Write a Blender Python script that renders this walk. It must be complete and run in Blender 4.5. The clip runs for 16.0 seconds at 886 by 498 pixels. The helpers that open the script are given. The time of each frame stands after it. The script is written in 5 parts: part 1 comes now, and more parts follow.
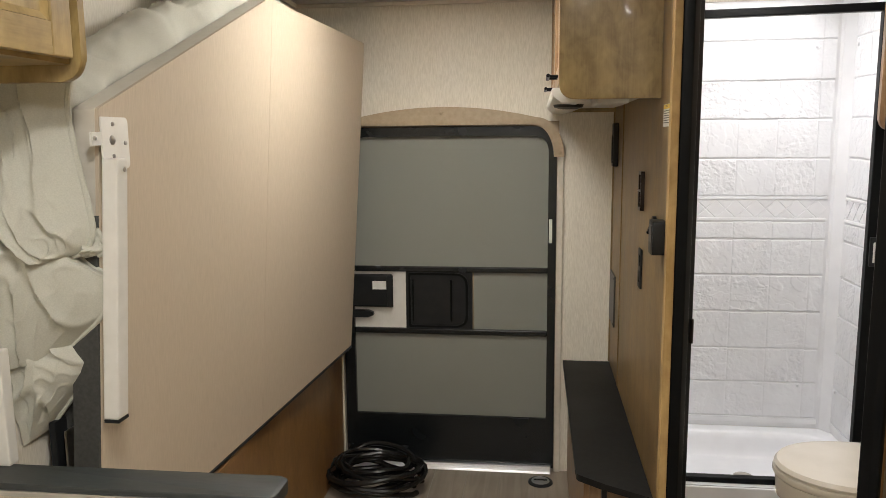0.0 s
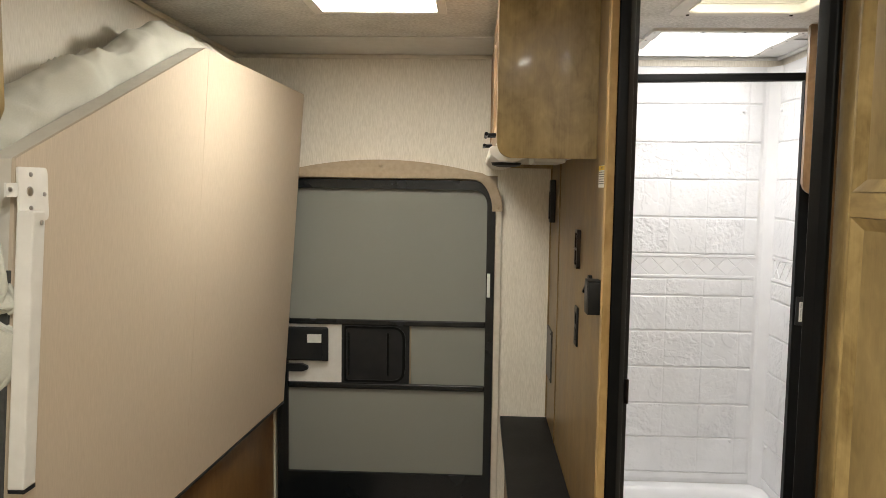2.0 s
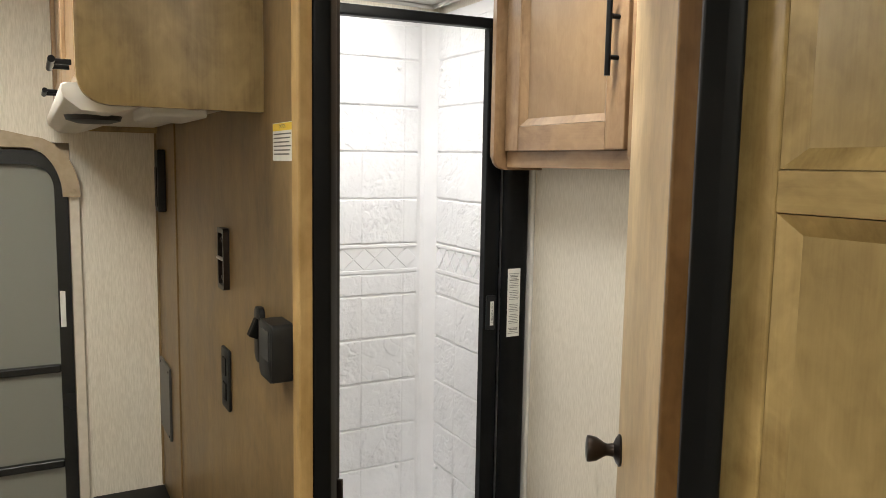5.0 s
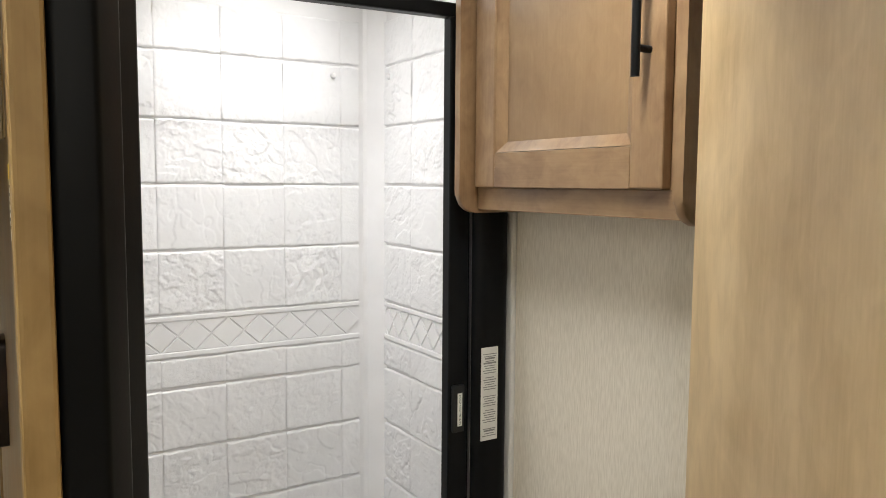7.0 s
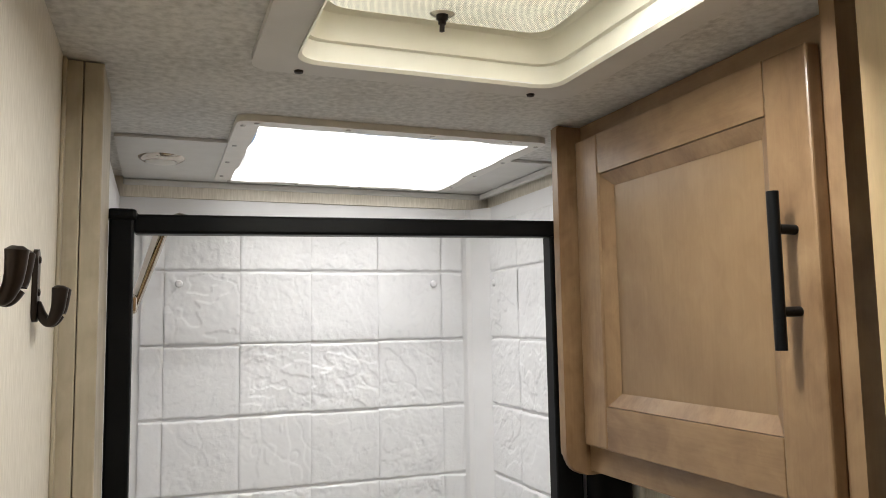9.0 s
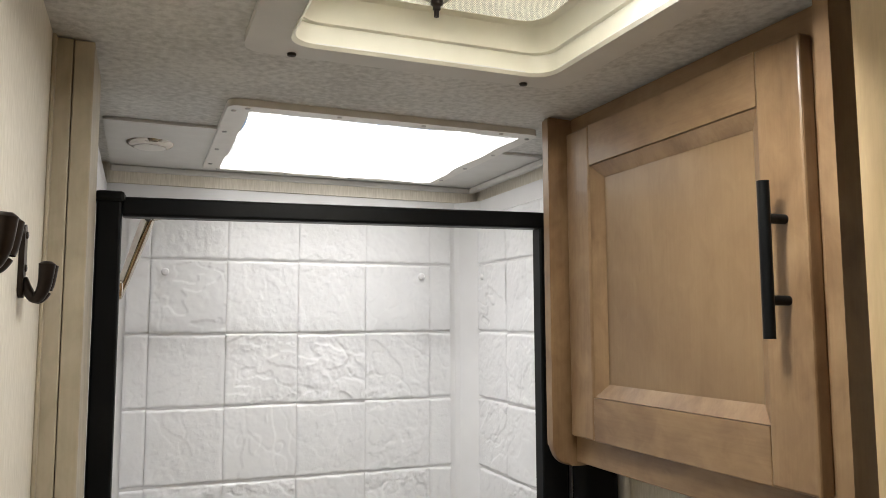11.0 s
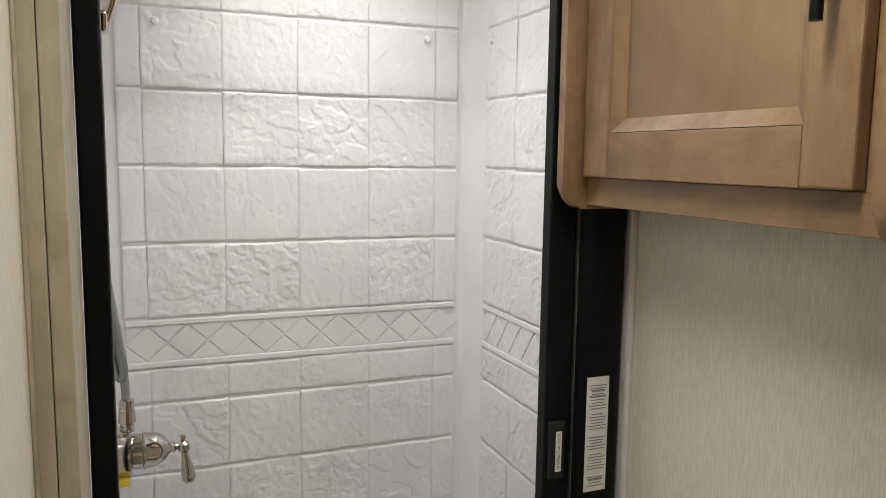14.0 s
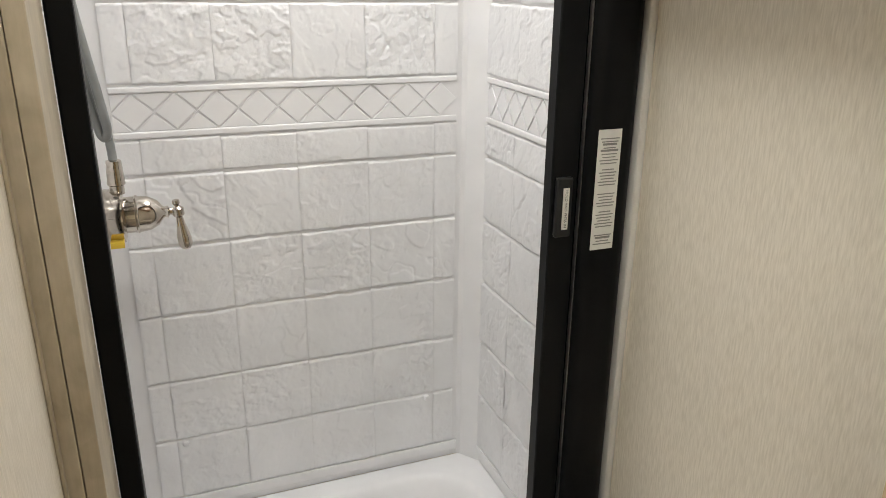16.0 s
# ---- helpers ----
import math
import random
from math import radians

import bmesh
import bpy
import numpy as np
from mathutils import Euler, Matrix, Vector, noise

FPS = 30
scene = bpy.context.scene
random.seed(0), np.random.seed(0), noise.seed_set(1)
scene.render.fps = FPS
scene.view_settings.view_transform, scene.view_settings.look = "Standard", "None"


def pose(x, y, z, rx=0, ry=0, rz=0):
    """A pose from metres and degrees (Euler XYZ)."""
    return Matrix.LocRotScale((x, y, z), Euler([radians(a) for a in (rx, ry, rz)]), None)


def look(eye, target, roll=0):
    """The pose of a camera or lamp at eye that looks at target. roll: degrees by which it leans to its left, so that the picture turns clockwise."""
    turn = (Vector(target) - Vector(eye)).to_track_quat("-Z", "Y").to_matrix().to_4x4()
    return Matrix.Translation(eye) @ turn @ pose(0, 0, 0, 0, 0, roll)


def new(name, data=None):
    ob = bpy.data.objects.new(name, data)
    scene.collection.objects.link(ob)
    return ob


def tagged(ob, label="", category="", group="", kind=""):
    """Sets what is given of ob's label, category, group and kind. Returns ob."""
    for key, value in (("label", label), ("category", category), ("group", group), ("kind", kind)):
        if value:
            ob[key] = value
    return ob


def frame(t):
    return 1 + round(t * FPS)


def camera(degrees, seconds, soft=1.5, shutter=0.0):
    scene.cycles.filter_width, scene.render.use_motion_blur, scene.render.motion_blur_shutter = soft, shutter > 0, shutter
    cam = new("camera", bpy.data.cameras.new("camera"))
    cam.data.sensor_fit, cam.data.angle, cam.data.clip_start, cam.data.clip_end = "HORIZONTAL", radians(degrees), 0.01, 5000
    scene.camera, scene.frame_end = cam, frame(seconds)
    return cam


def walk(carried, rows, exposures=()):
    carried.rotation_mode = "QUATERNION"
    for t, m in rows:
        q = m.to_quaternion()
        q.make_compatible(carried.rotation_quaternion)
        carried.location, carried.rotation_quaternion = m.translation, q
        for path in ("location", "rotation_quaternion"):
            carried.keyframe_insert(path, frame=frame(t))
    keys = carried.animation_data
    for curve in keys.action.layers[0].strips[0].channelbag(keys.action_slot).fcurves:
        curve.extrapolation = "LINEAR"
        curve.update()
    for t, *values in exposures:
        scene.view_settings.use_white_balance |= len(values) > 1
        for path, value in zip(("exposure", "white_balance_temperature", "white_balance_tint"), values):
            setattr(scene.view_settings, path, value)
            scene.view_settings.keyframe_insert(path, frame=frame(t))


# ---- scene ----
cam = camera(60.8, 16.0, soft=0.75)
PATH = [
    (0, (0.0, -0.006, 1.521), (-0.244, 1.957, 1.227), -0.5),
    (0.5, (0.009, -0.015, 1.538), (-0.229, 1.958, 1.305), -0.2),
    (1, (0.009, -0.018, 1.539), (-0.201, 1.961, 1.348), 0.0),
    (1.5, (0.008, -0.013, 1.535), (-0.15, 1.974, 1.369), 0.4),
    (2, (0.007, 0.025, 1.543), (-0.081, 2.016, 1.374), 0.8),
    (2.5, (-0.024, 0.137, 1.537), (0.147, 2.124, 1.383), 0.9),
    (3, (-0.068, 0.242, 1.534), (0.338, 2.193, 1.367), 0.7),
    (3.5, (-0.074, 0.347, 1.521), (0.498, 2.255, 1.335), 0.7),
    (4, (-0.052, 0.496, 1.521), (0.658, 2.355, 1.317), 0.8),
    (4.2, (-0.038, 0.575, 1.526), (0.723, 2.413, 1.316), 0.9),
    (6.5, (0.166, 1.336, 1.557), (1.298, 2.971, 1.345), 0.4),
    (7, (0.308, 1.418, 1.586), (1.356, 3.113, 1.414), 0.4),
    (7.5, (0.444, 1.505, 1.636), (1.293, 3.313, 1.538), -0.2),
    (8, (0.498, 1.551, 1.687), (1.217, 3.417, 1.691), -0.8),
    (8.5, (0.503, 1.578, 1.737), (1.203, 3.448, 1.85), -1.1),
    (9, (0.502, 1.585, 1.774), (1.208, 3.446, 1.971), -1.0),
    (9.2, (0.498, 1.583, 1.781), (1.209, 3.439, 1.998), -1.0),
    (11.5, (0.498, 1.598, 1.738), (1.24, 3.447, 1.908), 0.0),
    (12, (0.507, 1.608, 1.713), (1.247, 3.462, 1.823), 0.4),
    (12.5, (0.51, 1.615, 1.689), (1.253, 3.472, 1.72), 0.5),
    (13, (0.509, 1.624, 1.665), (1.253, 3.48, 1.609), 0.6),
    (13.5, (0.507, 1.635, 1.632), (1.251, 3.486, 1.492), 0.7),
    (14, (0.515, 1.647, 1.607), (1.247, 3.492, 1.365), 0.8),
    (14.5, (0.524, 1.657, 1.566), (1.248, 3.49, 1.228), 0.8),
    (15, (0.53, 1.671, 1.528), (1.245, 3.485, 1.079), 0.8),
    (15.5, (0.534, 1.68, 1.498), (1.237, 3.468, 0.942), 0.7),
    (16, (0.537, 1.689, 1.463), (1.227, 3.443, 0.793), 0.6),
]
EXPOSURES = [(0, 0.36, 6300, 13), (2.0, 0.40, 6500, 11), (4.2, 0.42, 6500, 10), (6.5, 0.42, 6400, 10), (7.0, 0.18, 6400, 10), (7.5, -0.05, 6450, 10), (8.5, -0.32, 6400, 10),
             (13.0, -0.34, 6450, 10), (14.5, -0.16, 6450, 10), (16.0, 0.2, 6500, 10)]
walk(cam, [(t, look(eye, target, roll)) for t, eye, target, roll in PATH], EXPOSURES)

# ---- world and light ----
world = bpy.data.worlds.new("sky")
scene.world = world
world.use_nodes = True
wn = world.node_tree.nodes
sky = wn.new("ShaderNodeTexSky")
sky.sky_type, sky.sun_disc = "NISHITA", False
sky.sun_elevation, sky.sun_rotation = radians(50), radians(120)
world.node_tree.links.new(sky.outputs[0], wn["Background"].inputs[0])
wn["Background"].inputs[1].default_value = 0.15
sun = new("sun", bpy.data.lights.new("sun", "SUN"))
sun.data.energy, sun.data.angle, sun.data.color = 1.5, radians(10), (1, 0.96, 0.9)
sun.matrix_world = look((3, -2, 6), (0, 1, 0))
GLOW_MAIN, GLOW_BATH, GLOW_FILL, GLOW_DOME = 24.5, 3.0, 160.0, 3.2
skylamp = new("skylight_daylight", bpy.data.lights.new("skylight_daylight", "AREA"))
skylamp.data.shape, skylamp.data.size, skylamp.data.size_y = "RECTANGLE", 0.42, 0.40
skylamp.data.energy, skylamp.data.color, skylamp.data.spread = 2.1, (1.0, 0.98, 0.955), radians(110)
skylamp.matrix_world = pose(0.884, 3.006, 2.081)
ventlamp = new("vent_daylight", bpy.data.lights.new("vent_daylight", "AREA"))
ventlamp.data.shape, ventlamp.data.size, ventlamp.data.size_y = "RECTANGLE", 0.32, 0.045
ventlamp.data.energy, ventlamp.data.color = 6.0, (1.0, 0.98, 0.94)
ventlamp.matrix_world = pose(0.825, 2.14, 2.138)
domelamp = new("dome_daylight", bpy.data.lights.new("dome_daylight", "AREA"))
domelamp.data.shape, domelamp.data.size, domelamp.data.size_y = "RECTANGLE", 0.34, 0.34
domelamp.data.energy, domelamp.data.color = 1.4, (1.0, 0.98, 0.94)
domelamp.matrix_world = pose(0.8245, 2.283, 2.30)


# ---- materials ----
def nodes_of(name):
    m = bpy.data.materials.new(name)
    m.use_nodes = True
    nt = m.node_tree
    return m, nt, nt.nodes["Principled BSDF"]


def textured(name, dark, light, rough=0.5, stretch=(8, 8, 8), detail=6, bump=0.0, bump_scale=(60, 60, 60), metal=0.0, blotch=0.35,
             blotch_scale=3.0, coat=0.0, lo=0.3, hi=0.7, distortion=0.0, spec=0.5, bump_dist=0.002):
    """A two-scale noise material in object metres: fine grain between dark and light, broad blotches over it, fine relief."""
    m, nt, bsdf = nodes_of(name)
    add, link = nt.nodes.new, nt.links.new
    tc = add("ShaderNodeTexCoord")
    mp = add("ShaderNodeMapping")
    mp.inputs["Scale"].default_value = stretch
    link(tc.outputs["Object"], mp.inputs[0])
    n1 = add("ShaderNodeTexNoise")
    n1.inputs["Scale"].default_value, n1.inputs["Detail"].default_value = 1.0, detail
    n1.inputs["Distortion"].default_value = distortion
    link(mp.outputs[0], n1.inputs[0])
    n2 = add("ShaderNodeTexNoise")
    n2.inputs["Scale"].default_value, n2.inputs["Detail"].default_value = blotch_scale, 3
    link(tc.outputs["Object"], n2.inputs[0])
    mix = add("ShaderNodeMix")
    mix.inputs[0].default_value = blotch
    link(n1.outputs[0], mix.inputs[2])
    link(n2.outputs[0], mix.inputs[3])
    ramp = add("ShaderNodeValToRGB")
    ramp.color_ramp.elements[0].position, ramp.color_ramp.elements[0].color = lo, (*dark, 1)
    ramp.color_ramp.elements[1].position, ramp.color_ramp.elements[1].color = hi, (*light, 1)
    link(mix.outputs[0], ramp.inputs[0])
    link(ramp.outputs[0], bsdf.inputs["Base Color"])
    bsdf.inputs["Metallic"].default_value = metal
    bsdf.inputs["Coat Weight"].default_value = coat
    bsdf.inputs["Specular IOR Level"].default_value = spec
    rr = add("ShaderNodeMapRange")
    rr.inputs["To Min"].default_value, rr.inputs["To Max"].default_value = rough * 0.8, min(1, rough * 1.2)
    link(n2.outputs[0], rr.inputs[0])
    link(rr.outputs[0], bsdf.inputs["Roughness"])
    if bump:
        mb = add("ShaderNodeMapping")
        mb.inputs["Scale"].default_value = bump_scale
        link(tc.outputs["Object"], mb.inputs[0])
        n3 = add("ShaderNodeTexNoise")
        n3.inputs["Scale"].default_value, n3.inputs["Detail"].default_value = 1.0, 5
        link(mb.outputs[0], n3.inputs[0])
        bp = add("ShaderNodeBump")
        bp.inputs["Strength"].default_value, bp.inputs["Distance"].default_value = bump, bump_dist
        link(n3.outputs[0], bp.inputs["Height"])
        link(bp.outputs[0], bsdf.inputs["Normal"])
    return m


def wood(name, dark, light, axis="z", rough=0.5, coat=0.04, figure=1.0, relief=0.18):
    """Maple: long distorted figure, fine streaks and cloudy mottling along one axis, set off anew on each board."""
    def along(across, length):
        return {"z": (across, across, length), "x": (length, across, across), "y": (across, length, across)}[axis]
    m, nt, bsdf = nodes_of(name)
    add, link = nt.nodes.new, nt.links.new
    tc = add("ShaderNodeTexCoord")
    oi = add("ShaderNodeObjectInfo")
    sh = add("ShaderNodeVectorMath")
    sh.operation = "MULTIPLY_ADD"
    sh.inputs[1].default_value = (7.3, 5.1, 9.7)
    link(oi.outputs["Random"], sh.inputs[0])
    link(tc.outputs["Object"], sh.inputs[2])

    def grain(scale, detail, distortion):
        mp = add("ShaderNodeMapping")
        mp.inputs["Scale"].default_value = scale
        link(sh.outputs[0], mp.inputs[0])
        n = add("ShaderNodeTexNoise")
        n.inputs["Scale"].default_value, n.inputs["Detail"].default_value, n.inputs["Distortion"].default_value = 1.0, detail, distortion
        link(mp.outputs[0], n.inputs[0])
        return n

    def blend(a, b, f):
        mx = add("ShaderNodeMix")
        mx.inputs[0].default_value = f
        link(a, mx.inputs[2])
        link(b, mx.inputs[3])
        return mx.outputs[0]

    long_ = grain(along(12 * figure, 2.0 * figure), 4, 1.4)
    streak = grain(along(260, 9), 3, 0.3)
    cloud = grain(along(9 * figure, 7 * figure), 6, 1.2)
    fleck = grain(along(240, 34), 2, 0.2)
    mottle = grain(along(42, 24), 4, 0.8)
    v = blend(blend(blend(long_.outputs[0], cloud.outputs[0], 0.62), mottle.outputs[0], 0.24), streak.outputs[0], 0.09)
    ramp = add("ShaderNodeValToRGB")
    ramp.color_ramp.elements[0].position, ramp.color_ramp.elements[0].color = 0.36, (*dark, 1)
    ramp.color_ramp.elements[1].position, ramp.color_ramp.elements[1].color = 0.62, (*light, 1)
    link(v, ramp.inputs[0])
    fr = add("ShaderNodeMapRange")
    fr.inputs["From Min"].default_value, fr.inputs["From Max"].default_value = 0.72, 0.86
    fr.inputs["To Min"].default_value, fr.inputs["To Max"].default_value = 0.0, 0.25
    link(fleck.outputs[0], fr.inputs[0])
    mc = add("ShaderNodeMix")
    mc.data_type = "RGBA"
    mc.inputs[7].default_value = (dark[0] * 0.55, dark[1] * 0.5, dark[2] * 0.45, 1)
    link(fr.outputs[0], mc.inputs[0])
    link(ramp.outputs[0], mc.inputs[6])
    link(mc.outputs[2], bsdf.inputs["Base Color"])
    rr = add("ShaderNodeMapRange")
    rr.inputs["To Min"].default_value, rr.inputs["To Max"].default_value = rough * 0.75, min(1, rough * 1.25)
    link(cloud.outputs[0], rr.inputs[0])
    link(rr.outputs[0], bsdf.inputs["Roughness"])
    bsdf.inputs["Coat Weight"].default_value = coat
    bp = add("ShaderNodeBump")
    bp.inputs["Strength"].default_value, bp.inputs["Distance"].default_value = relief, 0.0006
    link(streak.outputs[0], bp.inputs["Height"])
    link(bp.outputs[0], bsdf.inputs["Normal"])
    return m


def slate_plastic():
    """White moulded plastic with stone grain whose strength differs from tile to tile."""
    m, nt, bsdf = nodes_of("white_slate_relief")
    add, link = nt.nodes.new, nt.links.new
    tc = add("ShaderNodeTexCoord")
    oi = add("ShaderNodeObjectInfo")
    sh = add("ShaderNodeVectorMath")
    sh.operation = "MULTIPLY_ADD"
    sh.inputs[1].default_value = (3.3, 7.1, 5.7)
    link(oi.outputs["Random"], sh.inputs[0])
    link(tc.outputs["Object"], sh.inputs[2])
    n1 = add("ShaderNodeTexNoise")
    n1.inputs["Scale"].default_value, n1.inputs["Detail"].default_value, n1.inputs["Distortion"].default_value = 120, 5, 0.4
    link(sh.outputs[0], n1.inputs[0])
    n2 = add("ShaderNodeTexNoise")
    n2.inputs["Scale"].default_value, n2.inputs["Detail"].default_value = 9, 4
    link(sh.outputs[0], n2.inputs[0])
    ramp = add("ShaderNodeValToRGB")
    ramp.color_ramp.elements[0].position, ramp.color_ramp.elements[0].color = 0.3, (0.775, 0.778, 0.79, 1)
    ramp.color_ramp.elements[1].position, ramp.color_ramp.elements[1].color = 0.7, (0.845, 0.848, 0.86, 1)
    link(n2.outputs[0], ramp.inputs[0])
    link(ramp.outputs[0], bsdf.inputs["Base Color"])
    rr = add("ShaderNodeMapRange")
    rr.inputs["To Min"].default_value, rr.inputs["To Max"].default_value = 0.24, 0.38
    link(n2.outputs[0], rr.inputs[0])
    link(rr.outputs[0], bsdf.inputs["Roughness"])
    pw = add("ShaderNodeMath")
    pw.operation = "POWER"
    pw.inputs[1].default_value = 1.6
    link(oi.outputs["Random"], pw.inputs[0])
    st = add("ShaderNodeMapRange")
    st.inputs["To Min"].default_value, st.inputs["To Max"].default_value = 0.05, 0.75
    link(pw.outputs[0], st.inputs[0])
    bp = add("ShaderNodeBump")
    bp.inputs["Distance"].default_value = 0.0013
    link(st.outputs[0], bp.inputs["Strength"])
    link(n1.outputs[0], bp.inputs["Height"])
    link(bp.outputs[0], bsdf.inputs["Normal"])
    return m


OAK_D, OAK_L = (0.185, 0.120, 0.040), (0.45, 0.325, 0.135)
PALE_D, PALE_L = (0.165, 0.090, 0.041), (0.340, 0.220, 0.116)
M_WOOD = wood("maple_upright", OAK_D, OAK_L, "z", 0.36, 0.10)
M_WOOD_Y = wood("maple_along", OAK_D, OAK_L, "y", 0.36, 0.10)
M_WOODFLAT = wood("maple_veneer", (0.215, 0.148, 0.058), (0.39, 0.285, 0.125), "z", 0.36, 0.10, 0.7, 0.08)
M_PALE = wood("maple_pale", PALE_D, PALE_L, "z", 0.4, 0.12)
M_PALE_Y = wood("maple_pale_along", PALE_D, PALE_L, "y", 0.4, 0.12)
M_PALEFLAT = wood("maple_pale_veneer", (0.212, 0.128, 0.060), (0.305, 0.200, 0.105), "z", 0.4, 0.12, 0.6, 0.06)
M_PANEL = wood("glossy_wood_panel", (0.118, 0.073, 0.029), (0.29, 0.197, 0.090), "z", 0.38, 0.0, 0.6, 0.03)
M_EDGE = wood("edge_banding", (0.33, 0.205, 0.07), (0.58, 0.40, 0.17), "z")
M_DOORWOOD = wood("bath_door_wood", (0.45, 0.31, 0.145), (0.70, 0.535, 0.31), "z", 0.36, 0.0, 0.7, 0.03)
M_BASE = wood("bed_base_wood", (0.15, 0.074, 0.025), (0.31, 0.172, 0.066), "z", 0.32, 0.0, 0.6, 0.02)
M_GREYWOOD = wood("greige_trim", (0.35, 0.30, 0.215), (0.53, 0.47, 0.36), "z", 0.5, 0.0, 1.6)
M_WALL = textured("linen_wallpaper", (0.695, 0.645, 0.545), (0.825, 0.775, 0.675), 0.6, (360, 360, 40), 5, 0.25, (380, 380, 34), 0, 0.15, 5, lo=0.36, hi=0.64, bump_dist=0.0007)
M_BEDPAPER = textured("bed_panel_paper", (0.53, 0.44, 0.33), (0.61, 0.512, 0.395), 0.62, (420, 420, 14), 4, 0.1, (400, 400, 18), 0, 0.2, 3, bump_dist=0.0005)
M_CEIL = textured("textured_ceiling", (0.50, 0.49, 0.46), (0.74, 0.73, 0.70), 0.75, (90, 90, 90), 8, 0.5, (130, 130, 130), 0, 0.35, 7, lo=0.35, hi=0.6, bump_dist=0.003)
M_CEILPLAIN = textured("ceiling_strip", (0.66, 0.65, 0.62), (0.74, 0.73, 0.70), 0.6, (20, 20, 20), 4, 0.05)
M_ABS = textured("white_abs", (0.78, 0.78, 0.79), (0.85, 0.85, 0.86), 0.32, (12, 12, 12), 5, 0.05, (120, 120, 120), 0, 0.4, 3, bump_dist=0.001)
M_SLATE = slate_plastic()
M_BLACK = textured("black_frame", (0.004, 0.0045, 0.005), (0.008, 0.0085, 0.009), 0.38, (15, 15, 15), 4, 0.03, (300, 300, 300), 0, 0.4, 6, spec=0.12)
M_BLACKPL = textured("black_plastic", (0.010, 0.011, 0.012), (0.020, 0.021, 0.022), 0.45, (15, 15, 15), 4, 0.12, (500, 500, 500), 0, 0.4, 6, spec=0.3, bump_dist=0.0005)
M_DOORFRAME = textured("black_enamel_frame", (0.006, 0.0075, 0.0085), (0.011, 0.013, 0.0145), 0.26, (15, 15, 15), 4, 0.03, (300, 300, 300), 0, 0.4, 6, spec=0.5)
M_SHELF = textured("black_laminate", (0.008, 0.008, 0.008), (0.014, 0.014, 0.0135), 0.6, (60, 60, 60), 4, 0.1, (400, 400, 400), spec=0.2, bump_dist=0.0005)
M_RUBBER = textured("black_cable_rubber", (0.005, 0.005, 0.005), (0.011, 0.011, 0.011), 0.24, (30, 30, 30), 4)
M_BRONZE = textured("oil_rubbed_bronze", (0.016, 0.012, 0.010), (0.045, 0.033, 0.027), 0.33, (25, 25, 25), 4, 0.05, (200, 200, 200), 0.7)
M_GREYPL = textured("charcoal_plate", (0.05, 0.05, 0.05), (0.085, 0.085, 0.083), 0.4, (25, 25, 25), 4, metal=0.2)
M_LEDGE = textured("charcoal_laminate", (0.019, 0.023, 0.024), (0.040, 0.046, 0.046), 0.45, (40, 200, 40), 5, 0.1, (300, 300, 300), bump_dist=0.0005)
M_SCREEN = textured("grey_screen_cloth", (0.222, 0.226, 0.200), (0.276, 0.281, 0.250), 0.75, (500, 500, 500), 3, 0.15, (900, 900, 900), 0, 0.25, 3, bump_dist=0.0004)
M_WHITE = textured("white_paint", (0.72, 0.70, 0.65), (0.80, 0.78, 0.73), 0.4, (30, 30, 30), 4, 0.03)
M_BEDRIM = textured("cream_bed_rim", (0.60, 0.56, 0.48), (0.68, 0.64, 0.56), 0.5, (30, 30, 30), 4, 0.05)
M_DARKFELT = textured("dark_grey_felt", (0.045, 0.045, 0.042), (0.075, 0.075, 0.07), 0.85, (120, 120, 120), 5, 0.3, (500, 500, 500), bump_dist=0.001)
M_FABRIC = textured("off_white_mattress_cover", (0.50, 0.495, 0.425), (0.60, 0.592, 0.515), 0.85, (350, 350, 350), 4, 0.08, (420, 420, 420), 0, 0.3, 9, bump_dist=0.0012)
M_BEIGE = textured("beige_door_valance", (0.36, 0.28, 0.18), (0.46, 0.365, 0.25), 0.5, (60, 60, 60), 5, 0.08, (200, 200, 200), bump_dist=0.0008)
M_TRIM = textured("cream_trim", (0.60, 0.55, 0.46), (0.70, 0.65, 0.56), 0.5, (40, 40, 40), 4, 0.05)
M_ALU = textured("brushed_aluminium", (0.55, 0.55, 0.55), (0.75, 0.75, 0.75), 0.3, (10, 300, 300), 4, metal=1.0)
M_CHROME = textured("brushed_nickel", (0.46, 0.42, 0.365), (0.62, 0.57, 0.51), 0.11, (60, 60, 60), 4, metal=1.0)
M_STEEL = textured("screw_steel", (0.4, 0.39, 0.37), (0.6, 0.58, 0.56), 0.3, (60, 60, 60), 4, metal=1.0)
M_HOSE = textured("grey_vinyl_hose", (0.20, 0.21, 0.21), (0.30, 0.31, 0.31), 0.3, (30, 30, 30), 4, coat=0.2)
M_TOILET = textured("bone_toilet_plastic", (0.66, 0.61, 0.52), (0.72, 0.67, 0.58), 0.22, (12, 12, 12), 4, coat=0.2)
M_CREAM = textured("cream_vent_plastic", (0.74, 0.715, 0.60), (0.81, 0.785, 0.67), 0.4, (15, 15, 15), 4)
M_LABEL = textured("paper_label", (0.70, 0.70, 0.66), (0.80, 0.80, 0.76), 0.5, (40, 40, 40), 4)
M_INK = textured("grey_ink", (0.10, 0.10, 0.10), (0.16, 0.16, 0.15), 0.6, (40, 40, 40), 3)
M_GREYINK = textured("pale_grey_ink", (0.22, 0.22, 0.21), (0.30, 0.30, 0.29), 0.6, (40, 40, 40), 3)
